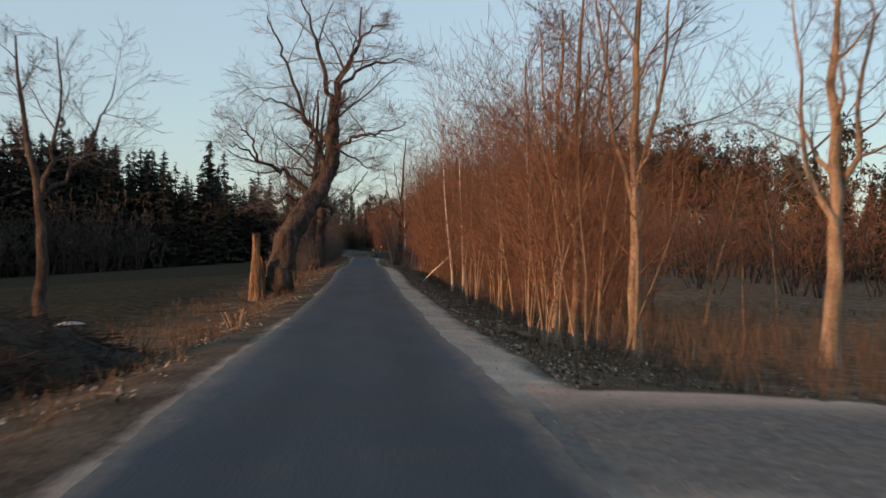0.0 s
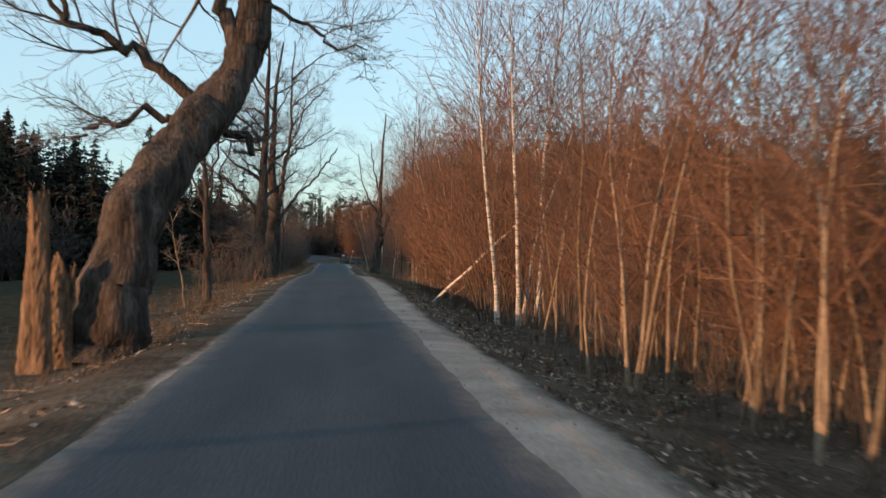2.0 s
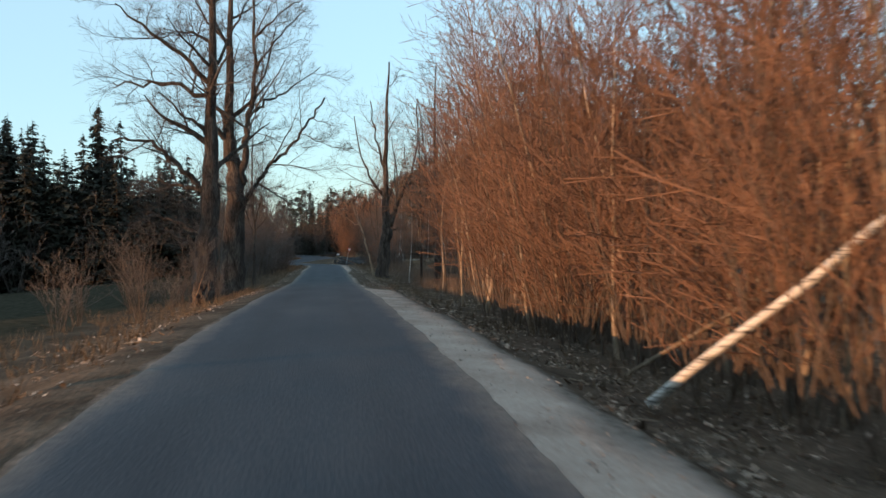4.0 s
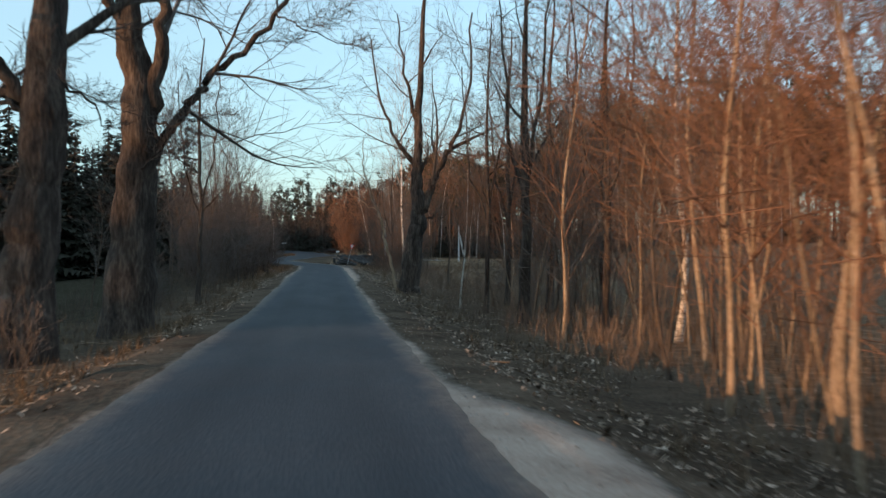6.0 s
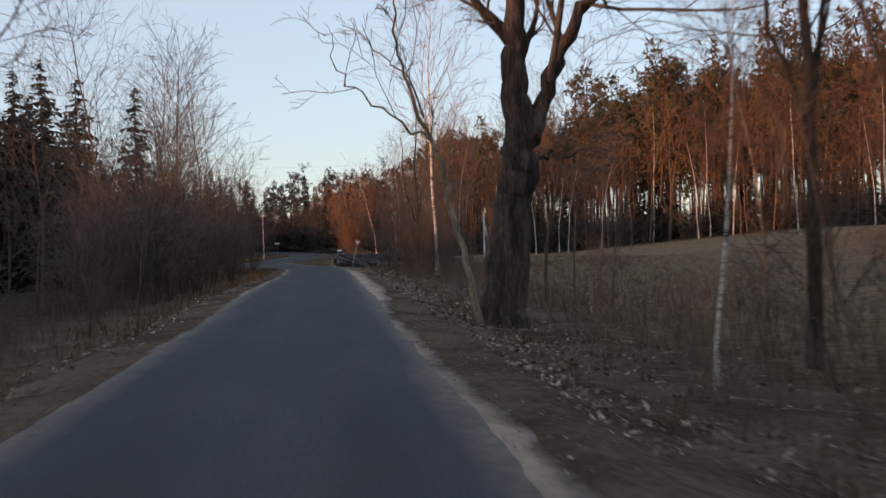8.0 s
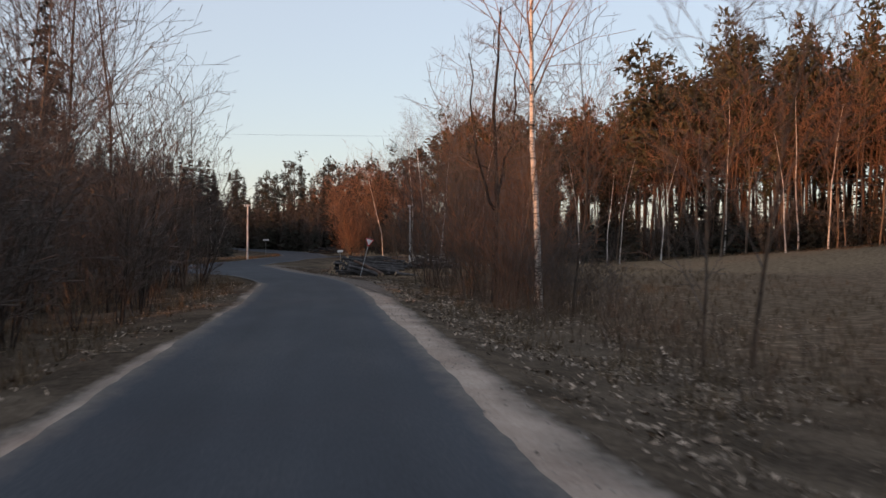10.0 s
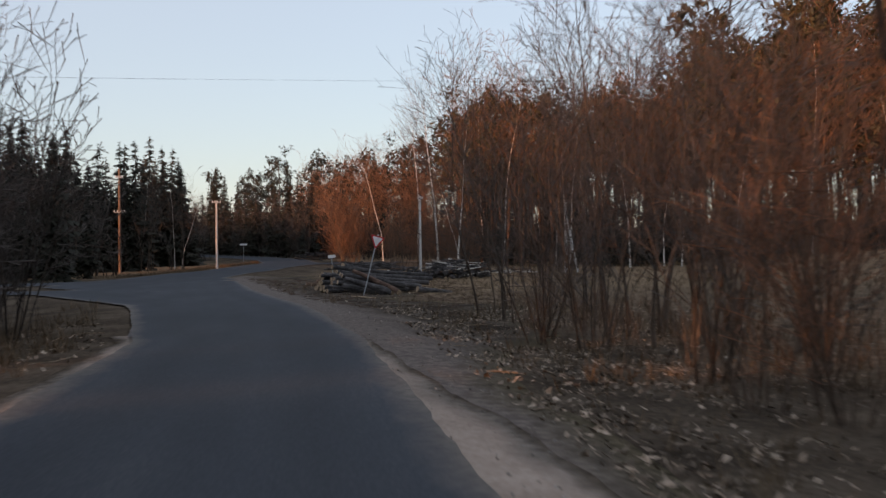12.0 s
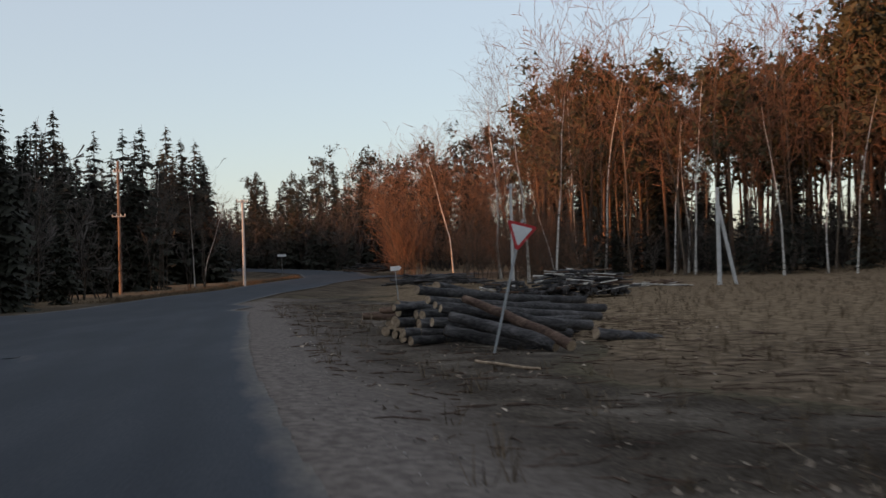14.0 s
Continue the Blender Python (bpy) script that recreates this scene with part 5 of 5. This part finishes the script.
def rounded_triangle(side, r):
    """Corner-down triangle, centred, with rounded corners."""
    h = side * math.sqrt(3) / 2
    inset = side - 2 * r * math.sqrt(3)
    hh = inset * math.sqrt(3) / 2
    pts = []
    for (cx, cz, a0) in ((inset / 2, hh / 3, -30), (-inset / 2, hh / 3, 90), (0, -2 * hh / 3, 210)):
        for k in range(5):
            a = radians(a0 + k * 30)
            pts.append((cx + r * math.cos(a), cz + r * math.sin(a)))
    return pts


def tube_bm(bm, a, b, r, sides=10):
    a, b = Vector(a), Vector(b)
    d = b - a
    m = Matrix.Translation((a + b) / 2) @ d.to_track_quat("Z", "Y").to_matrix().to_4x4()
    bmesh.ops.create_cone(bm, cap_ends=True, segments=sides, radius1=r, radius2=r, depth=d.length, matrix=m)


def give_way_sign(x, y):
    root = new("give_way_sign")
    bm = bmesh.new()
    tube_bm(bm, (0, 0, -0.3), (0, 0, 2.79), 0.027)
    part("post", bm, ZINC, root, "thin grey metal post")
    bm = bmesh.new()
    disc_prism(bm, [(px, pz + 2.51) for px, pz in rounded_triangle(0.68, 0.04)], -0.034, -0.03)
    plate = part("plate", bm, SIGN_RED, root, "red bordered triangle plate")
    bm = bmesh.new()
    disc_prism(bm, [(px, pz + 2.51) for px, pz in rounded_triangle(0.48, 0.02)], -0.0385, -0.0345)
    part("white_face", bm, SIGN_WHITE, plate)
    bm = bmesh.new()
    disc_prism(bm, [(px, pz + 2.51) for px, pz in rounded_triangle(0.67, 0.04)], -0.0295, -0.027)
    part("back_plate", bm, ZINC, plate)
    for z in (2.44, 2.67):
        bm = bmesh.new()
        bmesh.ops.create_cube(bm, size=1, matrix=Matrix.Translation((0, -0.005, z)) @ Matrix.Diagonal((0.09, 0.05, 0.03, 1)))
        part("clamp", bm, ZINC, root)
    root.matrix_basis = pose(x, y, on_land(x, y), 0, 14.5, 14)
    return tagged(root, "red and white give-way sign on a leaning grey post", "road sign")


give_way_sign(2.9, 237.0)


def board_sign(x, y, height, w, h, lean, turn, label, pointed=False):
    root = new("direction_sign")
    bm = bmesh.new()
    tube_bm(bm, (0, 0, -0.3), (0, 0, height), 0.03)
    part("post", bm, ZINC, root, "thin grey metal post")
    bm = bmesh.new()
    pts = [(-w / 2, -h / 2), (w / 2, -h / 2), (w / 2 + (h / 2 if pointed else 0), 0), (w / 2, h / 2), (-w / 2, h / 2)]
    disc_prism(bm, [(px, pz + height - h / 2) for px, pz in pts], -0.05, -0.035)
    part("board", bm, SIGN_WHITE, root, "plain white board")
    root.matrix_basis = pose(x, y, on_land(x, y), 0, lean, turn)
    return tagged(root, label, "road sign")


board_sign(2.25, 277, 1.85, 0.5, 0.24, -5, 4, "small white board sign on a tilted post", True)
board_sign(-8.9, 346, 2.4, 1.0, 0.25, 0, 8, "white direction board on a post across the junction")

# ---------------------------------------------------------------- junction: poles and wires
def power_pole(x, y, height, r, mat, arms, label, lean=0.0, strut=None):
    root = new("power_pole")
    bm = bmesh.new()
    bmesh.ops.create_cone(bm, cap_ends=True, segments=12, radius1=r, radius2=r * 0.72, depth=height + 0.4, matrix=Matrix.Translation((0, 0, height / 2 - 0.2)))
    part("shaft", bm, mat, root)
    for z, w in arms:
        bm = bmesh.new()
        bmesh.ops.create_cube(bm, size=1, matrix=Matrix.Translation((0, -r, z)) @ Matrix.Diagonal((w, 0.08, 0.1, 1)))
        arm = part("crossarm", bm, ZINC, root)
        for sx in (-0.46, -0.16, 0.16, 0.46):
            bm = bmesh.new()
            bmesh.ops.create_cone(bm, cap_ends=True, segments=8, radius1=0.05, radius2=0.03, depth=0.16, matrix=Matrix.Translation((sx * w, -r, z + 0.13)))
            part("insulator", bm, PORCELAIN, arm, "small pale insulator")
    if strut:
        bm = bmesh.new()
        tube_bm(bm, (strut[0], strut[1], -0.3), (0.05, 0, strut[2]), r * 0.8)
        part("strut", bm, mat, root, "slanting timber strut")
    root.matrix_basis = pose(x, y, on_land(x, y), 0, lean, 0)
    return tagged(root, label, "power pole")


power_pole(-9.5, 310, 7.2, 0.13, CONCRETE, [(7.0, 0.9)], "pale concrete power pole beside the junction")
power_pole(-19.2, 308, 10.8, 0.15, POLE_WOOD, [(9.9, 0.7), (6.3, 1.1)], "tall brown wooden power pole at the wood's edge")
power_pole(10.35, 290, 7.1, 0.11, CONCRETE, [(6.85, 0.5)], "pale concrete power pole behind the log piles")
power_pole(22.2, 283, 6.0, 0.15, CONCRETE, [], "strutted pole at the edge of the pasture", 0, (1.1, 0, 4.8))


power_pole(-52, 236, 10, 0.15, POLE_WOOD, [(9.7, 1.4)], "wooden power pole beside the side road")
power_pole(78, 251, 10, 0.15, POLE_WOOD, [(9.7, 1.4)], "wooden power pole at the edge of the woods")


def wire(a, b, sag, label="thin dark overhead wire"):
    a, b = np.array(a, float), np.array(b, float)
    f = np.linspace(0, 1, 15)
    pts = a + (b - a) * f[:, None]
    pts[:, 2] -= sag * 4 * f * (1 - f)
    tb = Tubes()
    tb.add(pts, np.full(15, 0.003), 4)
    return tagged(mesh_object("overhead_wire", *tb.arrays(), WIRE), label, "wire", "overhead wires")


for dx in (-0.64, 0.64):
    wire((-52 + dx, 235.85, on_land(-52, 236) + 9.9), (78 + dx, 250.85, on_land(78, 251) + 9.9), 1.0)
for dx in (-0.4, 0.4):
    wire((-9.5 + dx, 309.87, on_land(-9.5, 310) + 7.2), (10.35 + dx, 289.86, on_land(10.35, 290) + 7.0), 0.35)
    wire((10.35 + dx, 289.86, on_land(10.35, 290) + 7.0), (22.2, 283, on_land(22.2, 283) + 5.95), 0.3)
    wire((-19.2 + dx * 0.7, 307.85, on_land(-19.2, 308) + 10.1), (-9.5 + dx, 309.87, on_land(-9.5, 310) + 7.2), 0.2)

# ---------------------------------------------------------------- junction: log piles
FRONT_LOGS = [
    ((2.16, 238.40, 0.31), (4.19, 237.20, -0.29), 0.13, 0.17),
    ((2.07, 238.60, 0.01), (4.02, 237.90, -0.40), 0.14, 0.16),
    ((1.83, 239.40, 0.15), (5.11, 240.60, -0.26), 0.12, 0.13),
    ((2.04, 239.60, 0.44), (4.95, 240.40, -0.08), 0.11, 0.14),
    ((1.82, 240.60, 0.61), (6.56, 243.60, 0.17), 0.11, 0.13),
    ((1.96, 240.20, 0.50), (6.31, 243.00, -0.01), 0.10, 0.13),
    ((2.30, 239.80, 0.34), (5.82, 241.80, -0.16), 0.12, 0.15),
    ((1.62, 241.60, 0.82), (6.35, 245.20, 0.35), 0.13, 0.12),
    ((2.15, 242.60, 0.89), (4.44, 246.50, 0.38), 0.13, 0.10),
    ((5.50, 239.60, -0.22), (7.15, 240.40, -0.46), 0.15, 0.14),
]
for k, (a, b, r0, r1) in enumerate(FRONT_LOGS):
    log_between("log", a, b, r0 * 0.88, r1 * 0.85, LOG_BARK, "grey-brown felled log with a pale sawn end in a roadside pile", 900 + k, "felled log pile")
rng = np.random.default_rng(81)
n_log = 20
for layer, (count, y0, z) in enumerate([(12, 239.5, 0.11), (11, 239.7, 0.29), (9, 240.1, 0.47), (7, 240.6, 0.64), (4, 241.3, 0.8)]):
    for k in range(count):
        y = y0 + k * 0.32 + rng.uniform(-0.1, 0.1)
        x = 1.55 - 0.11 * (y - 239.6) + rng.uniform(-0.35, 0.35)
        L = rng.uniform(3.2, 5.2)
        turn = radians(30 + 34 * (k + 0.5) / count + rng.uniform(-10, 10))
        r = rng.uniform(0.075, 0.125)
        g0 = on_land(x, y) + z
        g1 = on_land(x + L * math.cos(turn), y + L * math.sin(turn)) + z - rng.uniform(0, 0.12) * (layer > 0)
        log_between("log", (x, y, g0 + 0.02), (x + L * math.cos(turn), y + L * math.sin(turn), g1 + 0.02), r, r * rng.uniform(0.68, 0.85), LOG_BARK, "grey-brown felled log with a pale sawn end in a roadside pile", 900 + n_log, "felled log pile")
        n_log += 1
log_between("log", (2.57, 239.6, 0.64), (4.43, 236.8, -0.27), 0.09, 0.12, RED_LOG, "brown peeled log slanting down across the log pile", 990, "felled log pile")
log_between("plank", (2.32, 234.75, on_land(2.32, 234.75) + 0.03), (3.23, 233.18, on_land(3.23, 233.18) + 0.03), 0.03, 0.025, CUT_WOOD, "pale split slab lying on the dirt", 992)
for k, (x, y, L, a) in enumerate([(0.6, 254, 1.6, 0.2), (0.3, 254.6, 1.4, 0.1), (0.9, 254.3, 1.5, 0.3), (1.1, 242.2, 0.9, -0.8)]):
    r = 0.13 if k < 3 else 0.06
    z = r + 0.01 + (0.2 if k == 2 else 0)
    log_between("log", (x, y, on_land(x, y) + z), (x + L * math.cos(a), y + L * math.sin(a), on_land(x, y) + z), r, r * 0.9, RED_LOG, "short grey log lying apart on the dirt", 1000 + k, "loose short logs")


def stick_pile(cx, cy, rx, ry, h, count, length, thick, seed, label, mats, short=0.0):
    rng = np.random.default_rng(seed)
    root = new("wood_pile")
    root.location = (cx, cy, on_land(cx, cy))
    for k in range(count):
        a, u = rng.uniform(0, 6.28), math.sqrt(rng.uniform(0, 1)) * 0.9
        x, y = rx * u * math.cos(a), ry * u * math.sin(a)
        z = h * (1 - u * u) * rng.uniform(0, 1) + thick[1]
        top = k > count * short
        t = rng.normal(0, 0.4) if top else rng.normal(1.45, 0.35)
        z = z if not top else h * (1 - u * u) + thick[1]
        L = rng.uniform(*length) * (1 if top else 0.5)
        d = np.array([math.cos(t), math.sin(t), rng.normal(0, 0.09)])
        r = rng.uniform(*thick) * (0.6 if top else 1)
        tb = Tubes()
        p = np.array([x, y, z])
        tb.add([p - d * L / 2, p - d * L / 2 + 0.001 * d, p, p + d * L / 2, p + d * (L / 2 + 0.001)], [0.002, r, r * 0.95, r * 0.85, 0.002], 7)
        mesh_object("billet", *tb.arrays(), mats[0 if not top else int(rng.integers(0, len(mats)))], root, False)
    return tagged(root, label, "wood pile")


stick_pile(11.4, 272, 2.7, 1.4, 1.3, 300, (1.3, 2.4), (0.05, 0.12), 91, "heap of split wood and birch branches by the pasture", [LOG_BARK, LOG_BARK, RED_LOG, BIRCH_BARK], 0.78)
stick_pile(7.6, 271, 1.5, 1.0, 0.85, 60, (0.8, 1.8), (0.05, 0.14), 92, "small heap of dark branches and birch offcuts", [LOG_BARK, RED_LOG, LOG_BARK, BIRCH_BARK], 0.7)
stick_pile(6.2, 303, 3.2, 1.5, 0.7, 50, (2.5, 4.5), (0.08, 0.14), 93, "low stack of dark logs below the birches", [LOG_BARK])
stick_pile(2.6, 347, 3.4, 1.5, 0.9, 40, (3.0, 5.0), (0.09, 0.15), 94, "stack of reddish logs beside the far road", [RED_LOG, LOG_BARK])
stick_pile(17.5, 279, 1.6, 0.8, 0.45, 26, (0.6, 1.6), (0.04, 0.09), 95, "scattered pale branches and stumps on the pasture edge", [RED_LOG, BIRCH_BARK])

# orange-lit shrub and birches by the far bend
for k, (x, y, sz) in enumerate([(5.0, 338, 2.0), (5.9, 339.5, 1.9), (4.3, 340, 1.7), (6.6, 337, 1.6), (5.3, 340.5, 2.2), (4.6, 337.4, 1.6)]):
    plant(bush_kind, k, x, y, k * 1.3, sz)

# ---------------------------------------------------------------- loose ground cover
def scatter(name, seed, count, spots, make, mat, label):
    rng = np.random.default_rng(seed)
    V, Fc, n = [], [], 0
    x, y = spots(rng, count)
    z = land(x, y)
    for a, b, c in zip(x, y, z):
        v, f = make(rng, a, b, c)
        V.append(v)
        Fc.append(np.asarray(f) + n)
        n += len(v)
    return tagged(mesh_object(name, np.concatenate(V), np.concatenate(Fc), mat, None, False), label, name.replace("_", " "), kind="stuff")


def verge_spots(y0, y1, side, d0, d1):
    def pick(rng, count):
        y = rng.uniform(y0, y1, count * 3)
        d = d0 + (d1 - d0) * rng.beta(1.3, 2.2, count * 3)
        x = side * (1.75 + d)
        keep = (lane_distance(x, y) > d0 * 0.8) & (ripple(x * 0.5, y * 0.35) + 0.8 * ripple(x * 1.6 + 3, y * 1.1) > rng.uniform(-1.1, 1.3, count * 3))
        return x[keep][:count], y[keep][:count]
    return pick


def leaf(rng, x, y, z):
    s, a = 0.02 + 0.055 * rng.beta(1.2, 3), rng.uniform(0, 6.28)
    u = np.array([math.cos(a), math.sin(a), rng.normal(0, 0.35)]) * s
    w = np.array([-math.sin(a), math.cos(a), rng.normal(0, 0.35)]) * s * 0.6
    p = np.array([x, y, z + 0.012 + rng.uniform(0, 0.04)])
    return np.array([p - u, p + w - 0.2 * u, p + u + np.array([0, 0, 0.02]), p - w]), [(0, 1, 2, 3)]


def tuft(rng, x, y, z):
    v, f = [], []
    for k in range(9):
        a, h = rng.uniform(0, 6.28), rng.uniform(0.1, 0.36)
        o = np.array([x, y, z - 0.02]) + np.array([rng.normal(0, 0.05), rng.normal(0, 0.05), 0])
        t = o + np.array([math.cos(a) * h * 0.6, math.sin(a) * h * 0.6, h])
        w = np.array([-math.sin(a), math.cos(a), 0]) * 0.006
        i = len(v)
        v += [o - w, o + w, t + w * 0.3, t - w * 0.3]
        f.append((i, i + 1, i + 2, i + 3))
    return np.array(v), f


def stick(rng, x, y, z):
    a, L = rng.uniform(0, 6.28), rng.uniform(0.15, 0.8)
    d = np.array([math.cos(a), math.sin(a), rng.normal(0, 0.05)]) * L / 2
    tb = Tubes()
    p = np.array([x, y, z + 0.02])
    tb.add([p - d, p + rng.normal(0, 0.02, 3), p + d], [0.008, 0.009, 0.004], 4)
    return tb.arrays()



def weed(rng, x, y, z):
    """A few dead upright stalks with short side shoots."""
    tb = Tubes()
    for _ in range(4):
        a, h = rng.uniform(0, 6.28), rng.uniform(0.35, 1.2)
        o = np.array([x + rng.normal(0, 0.12), y + rng.normal(0, 0.12), z - 0.03])
        tip = o + np.array([math.cos(a) * h * 0.25, math.sin(a) * h * 0.25, h])
        mid = (o + tip) / 2 + rng.normal(0, 0.03, 3)
        tb.add([o, mid, tip], [0.006, 0.005, 0.003], 3)
        tb.add([mid, mid + np.array([rng.normal(0, 0.15), rng.normal(0, 0.15), 0.25 * h])], [0.004, 0.003], 3)
    return tb.arrays()


def pebble(rng, x, y, z):
    r = 0.008 + 0.022 * rng.beta(1, 5)
    p = np.array([[1, 0, 0], [-1, 0, 0], [0, 1, 0], [0, -1, 0], [0, 0, 0.7], [0, 0, -0.7]]) * rng.uniform(0.7, 1.3, (6, 3)) * r
    a = rng.uniform(0, 6.28)
    m = np.array([[math.cos(a), -math.sin(a), 0], [math.sin(a), math.cos(a), 0], [0, 0, 1]])
    return p @ m.T + np.array([x, y, z + 0.03]), [(0, 2, 4), (2, 1, 4), (1, 3, 4), (3, 0, 4), (2, 0, 5), (1, 2, 5), (3, 1, 5), (0, 3, 5)]


def shoulder_spots(rng, count):
    y = rng.uniform(4, 240, count)
    d = rng.normal(0.45, 0.4, count)
    x = 1.75 + d + np.interp(y, [205, 218, 235], [0, -0.9, -3.0])
    keep = (d > -0.15) & (d < 1.5)
    return x[keep], y[keep]


scatter("gravel_stones", 125, 3000, shoulder_spots, pebble, GRAVEL_STONE, "loose pale stones along the shoulder")
scatter("gravel_stones", 126, 90, lambda r, c: (lambda x: (x, 8.9 - 0.62 * (x - 3) + r.normal(0, 1.6, c)))(r.uniform(2.6, 9, c)), pebble, GRAVEL_STONE, "loose stones on the side track")
scatter("leaf_litter", 111, 30000, verge_spots(15, 222, 1, 0.9, 7), leaf, LITTER, "brown and pale fallen leaves over the verge")
scatter("leaf_litter", 112, 6500, verge_spots(12, 212, -1, 0.5, 4.5), leaf, LITTER, "brown fallen leaves on the meadow side")
scatter("dry_grass", 113, 2600, verge_spots(10, 222, -1, 0.9, 7), tuft, DRY_GRASS, "tufts of dry straw-coloured grass by the road")
scatter("dry_grass", 127, 1500, lambda r, c: (r.uniform(6.5, 24, c), r.uniform(15, 62, c)), tuft, DRY_GRASS, "dead grass on the wet ground behind the thicket")
scatter("dry_grass", 114, 2200, verge_spots(18, 225, 1, 1.6, 9), tuft, DRY_GRASS, "tufts of dry grass between the bushes")
for seed, count, x0, x1, y0, y1 in ((128, 700, 4.9, 12.5, 104, 166), (129, 260, 5.2, 9, 170, 214), (130, 450, -10, -4.8, 126, 212), (131, 600, 5.0, 11, 32, 104), (133, 260, 5.2, 13, 14.5, 32)):
    scatter("dead_weeds", seed, count, lambda r, c: (r.uniform(x0, x1, c), r.uniform(y0, y1, c)), weed, BUSH_BARK, "thin dead stalks standing over the verge")
scatter("fallen_twigs", 115, 700, verge_spots(18, 225, 1, 0.9, 7), stick, STEM_BARK, "thin fallen twigs over the leaf litter")
scatter("fallen_twigs", 116, 300, verge_spots(12, 212, -1, 0.6, 5), stick, STEM_BARK, "thin fallen twigs in the grass")


def apron_spots(rng, count):
    x, y = rng.uniform(-4, 10, count * 2), rng.uniform(222, 270, count * 2)
    keep = lane_distance(x, y) > 1.0
    return x[keep][:count], y[keep][:count]


scatter("wood_debris", 117, 1500, apron_spots, stick, RED_LOG, "chips and sticks trodden into the dirt")
scatter("dry_grass", 118, 1500, lambda r, c: (r.uniform(6, 32, c), r.uniform(225, 285, c)), tuft, DRY_GRASS, "faded tufts over the pasture")


def bank_spots(rng, count):
    y = rng.uniform(286, 336, count * 2)
    x = np.interp(y, [286, 312, 336], [-14, -10.5, -6.5]) + rng.normal(0, 2.2, count * 2)
    keep = lane_distance(x, y) > 0.4
    return x[keep][:count], y[keep][:count]


scatter("dry_grass", 119, 2600, bank_spots, tuft, DRY_GRASS, "dry reddish grass below the power poles")
scatter("dry_grass", 120, 250, apron_spots, tuft, DRY_GRASS, "straggling dry grass on the junction corner")
scatter("dry_grass", 124, 4200, lambda r, c: (7 + 22 * r.beta(1, 2, c), r.uniform(95, 226, c)), tuft, DRY_GRASS, "dead grass over the wet meadow")
scatter("dry_grass", 123, 1800, lambda r, c: (lambda u: (16 + 62 * u + r.normal(0, 1.2, c), 318 - 52 * u + r.normal(0, 1.2, c)))(r.uniform(0, 1, c)), tuft, DRY_GRASS, "dry reddish grass along the edge of the pines")
scatter("leaf_litter", 121, 1800, apron_spots, leaf, LITTER, "scattered pale leaves and bark on the dirt")
scatter("leaf_litter", 122, 12000, verge_spots(158, 224, 1, 0.9, 14), leaf, LITTER, "thick pale leaf litter below the bushes")
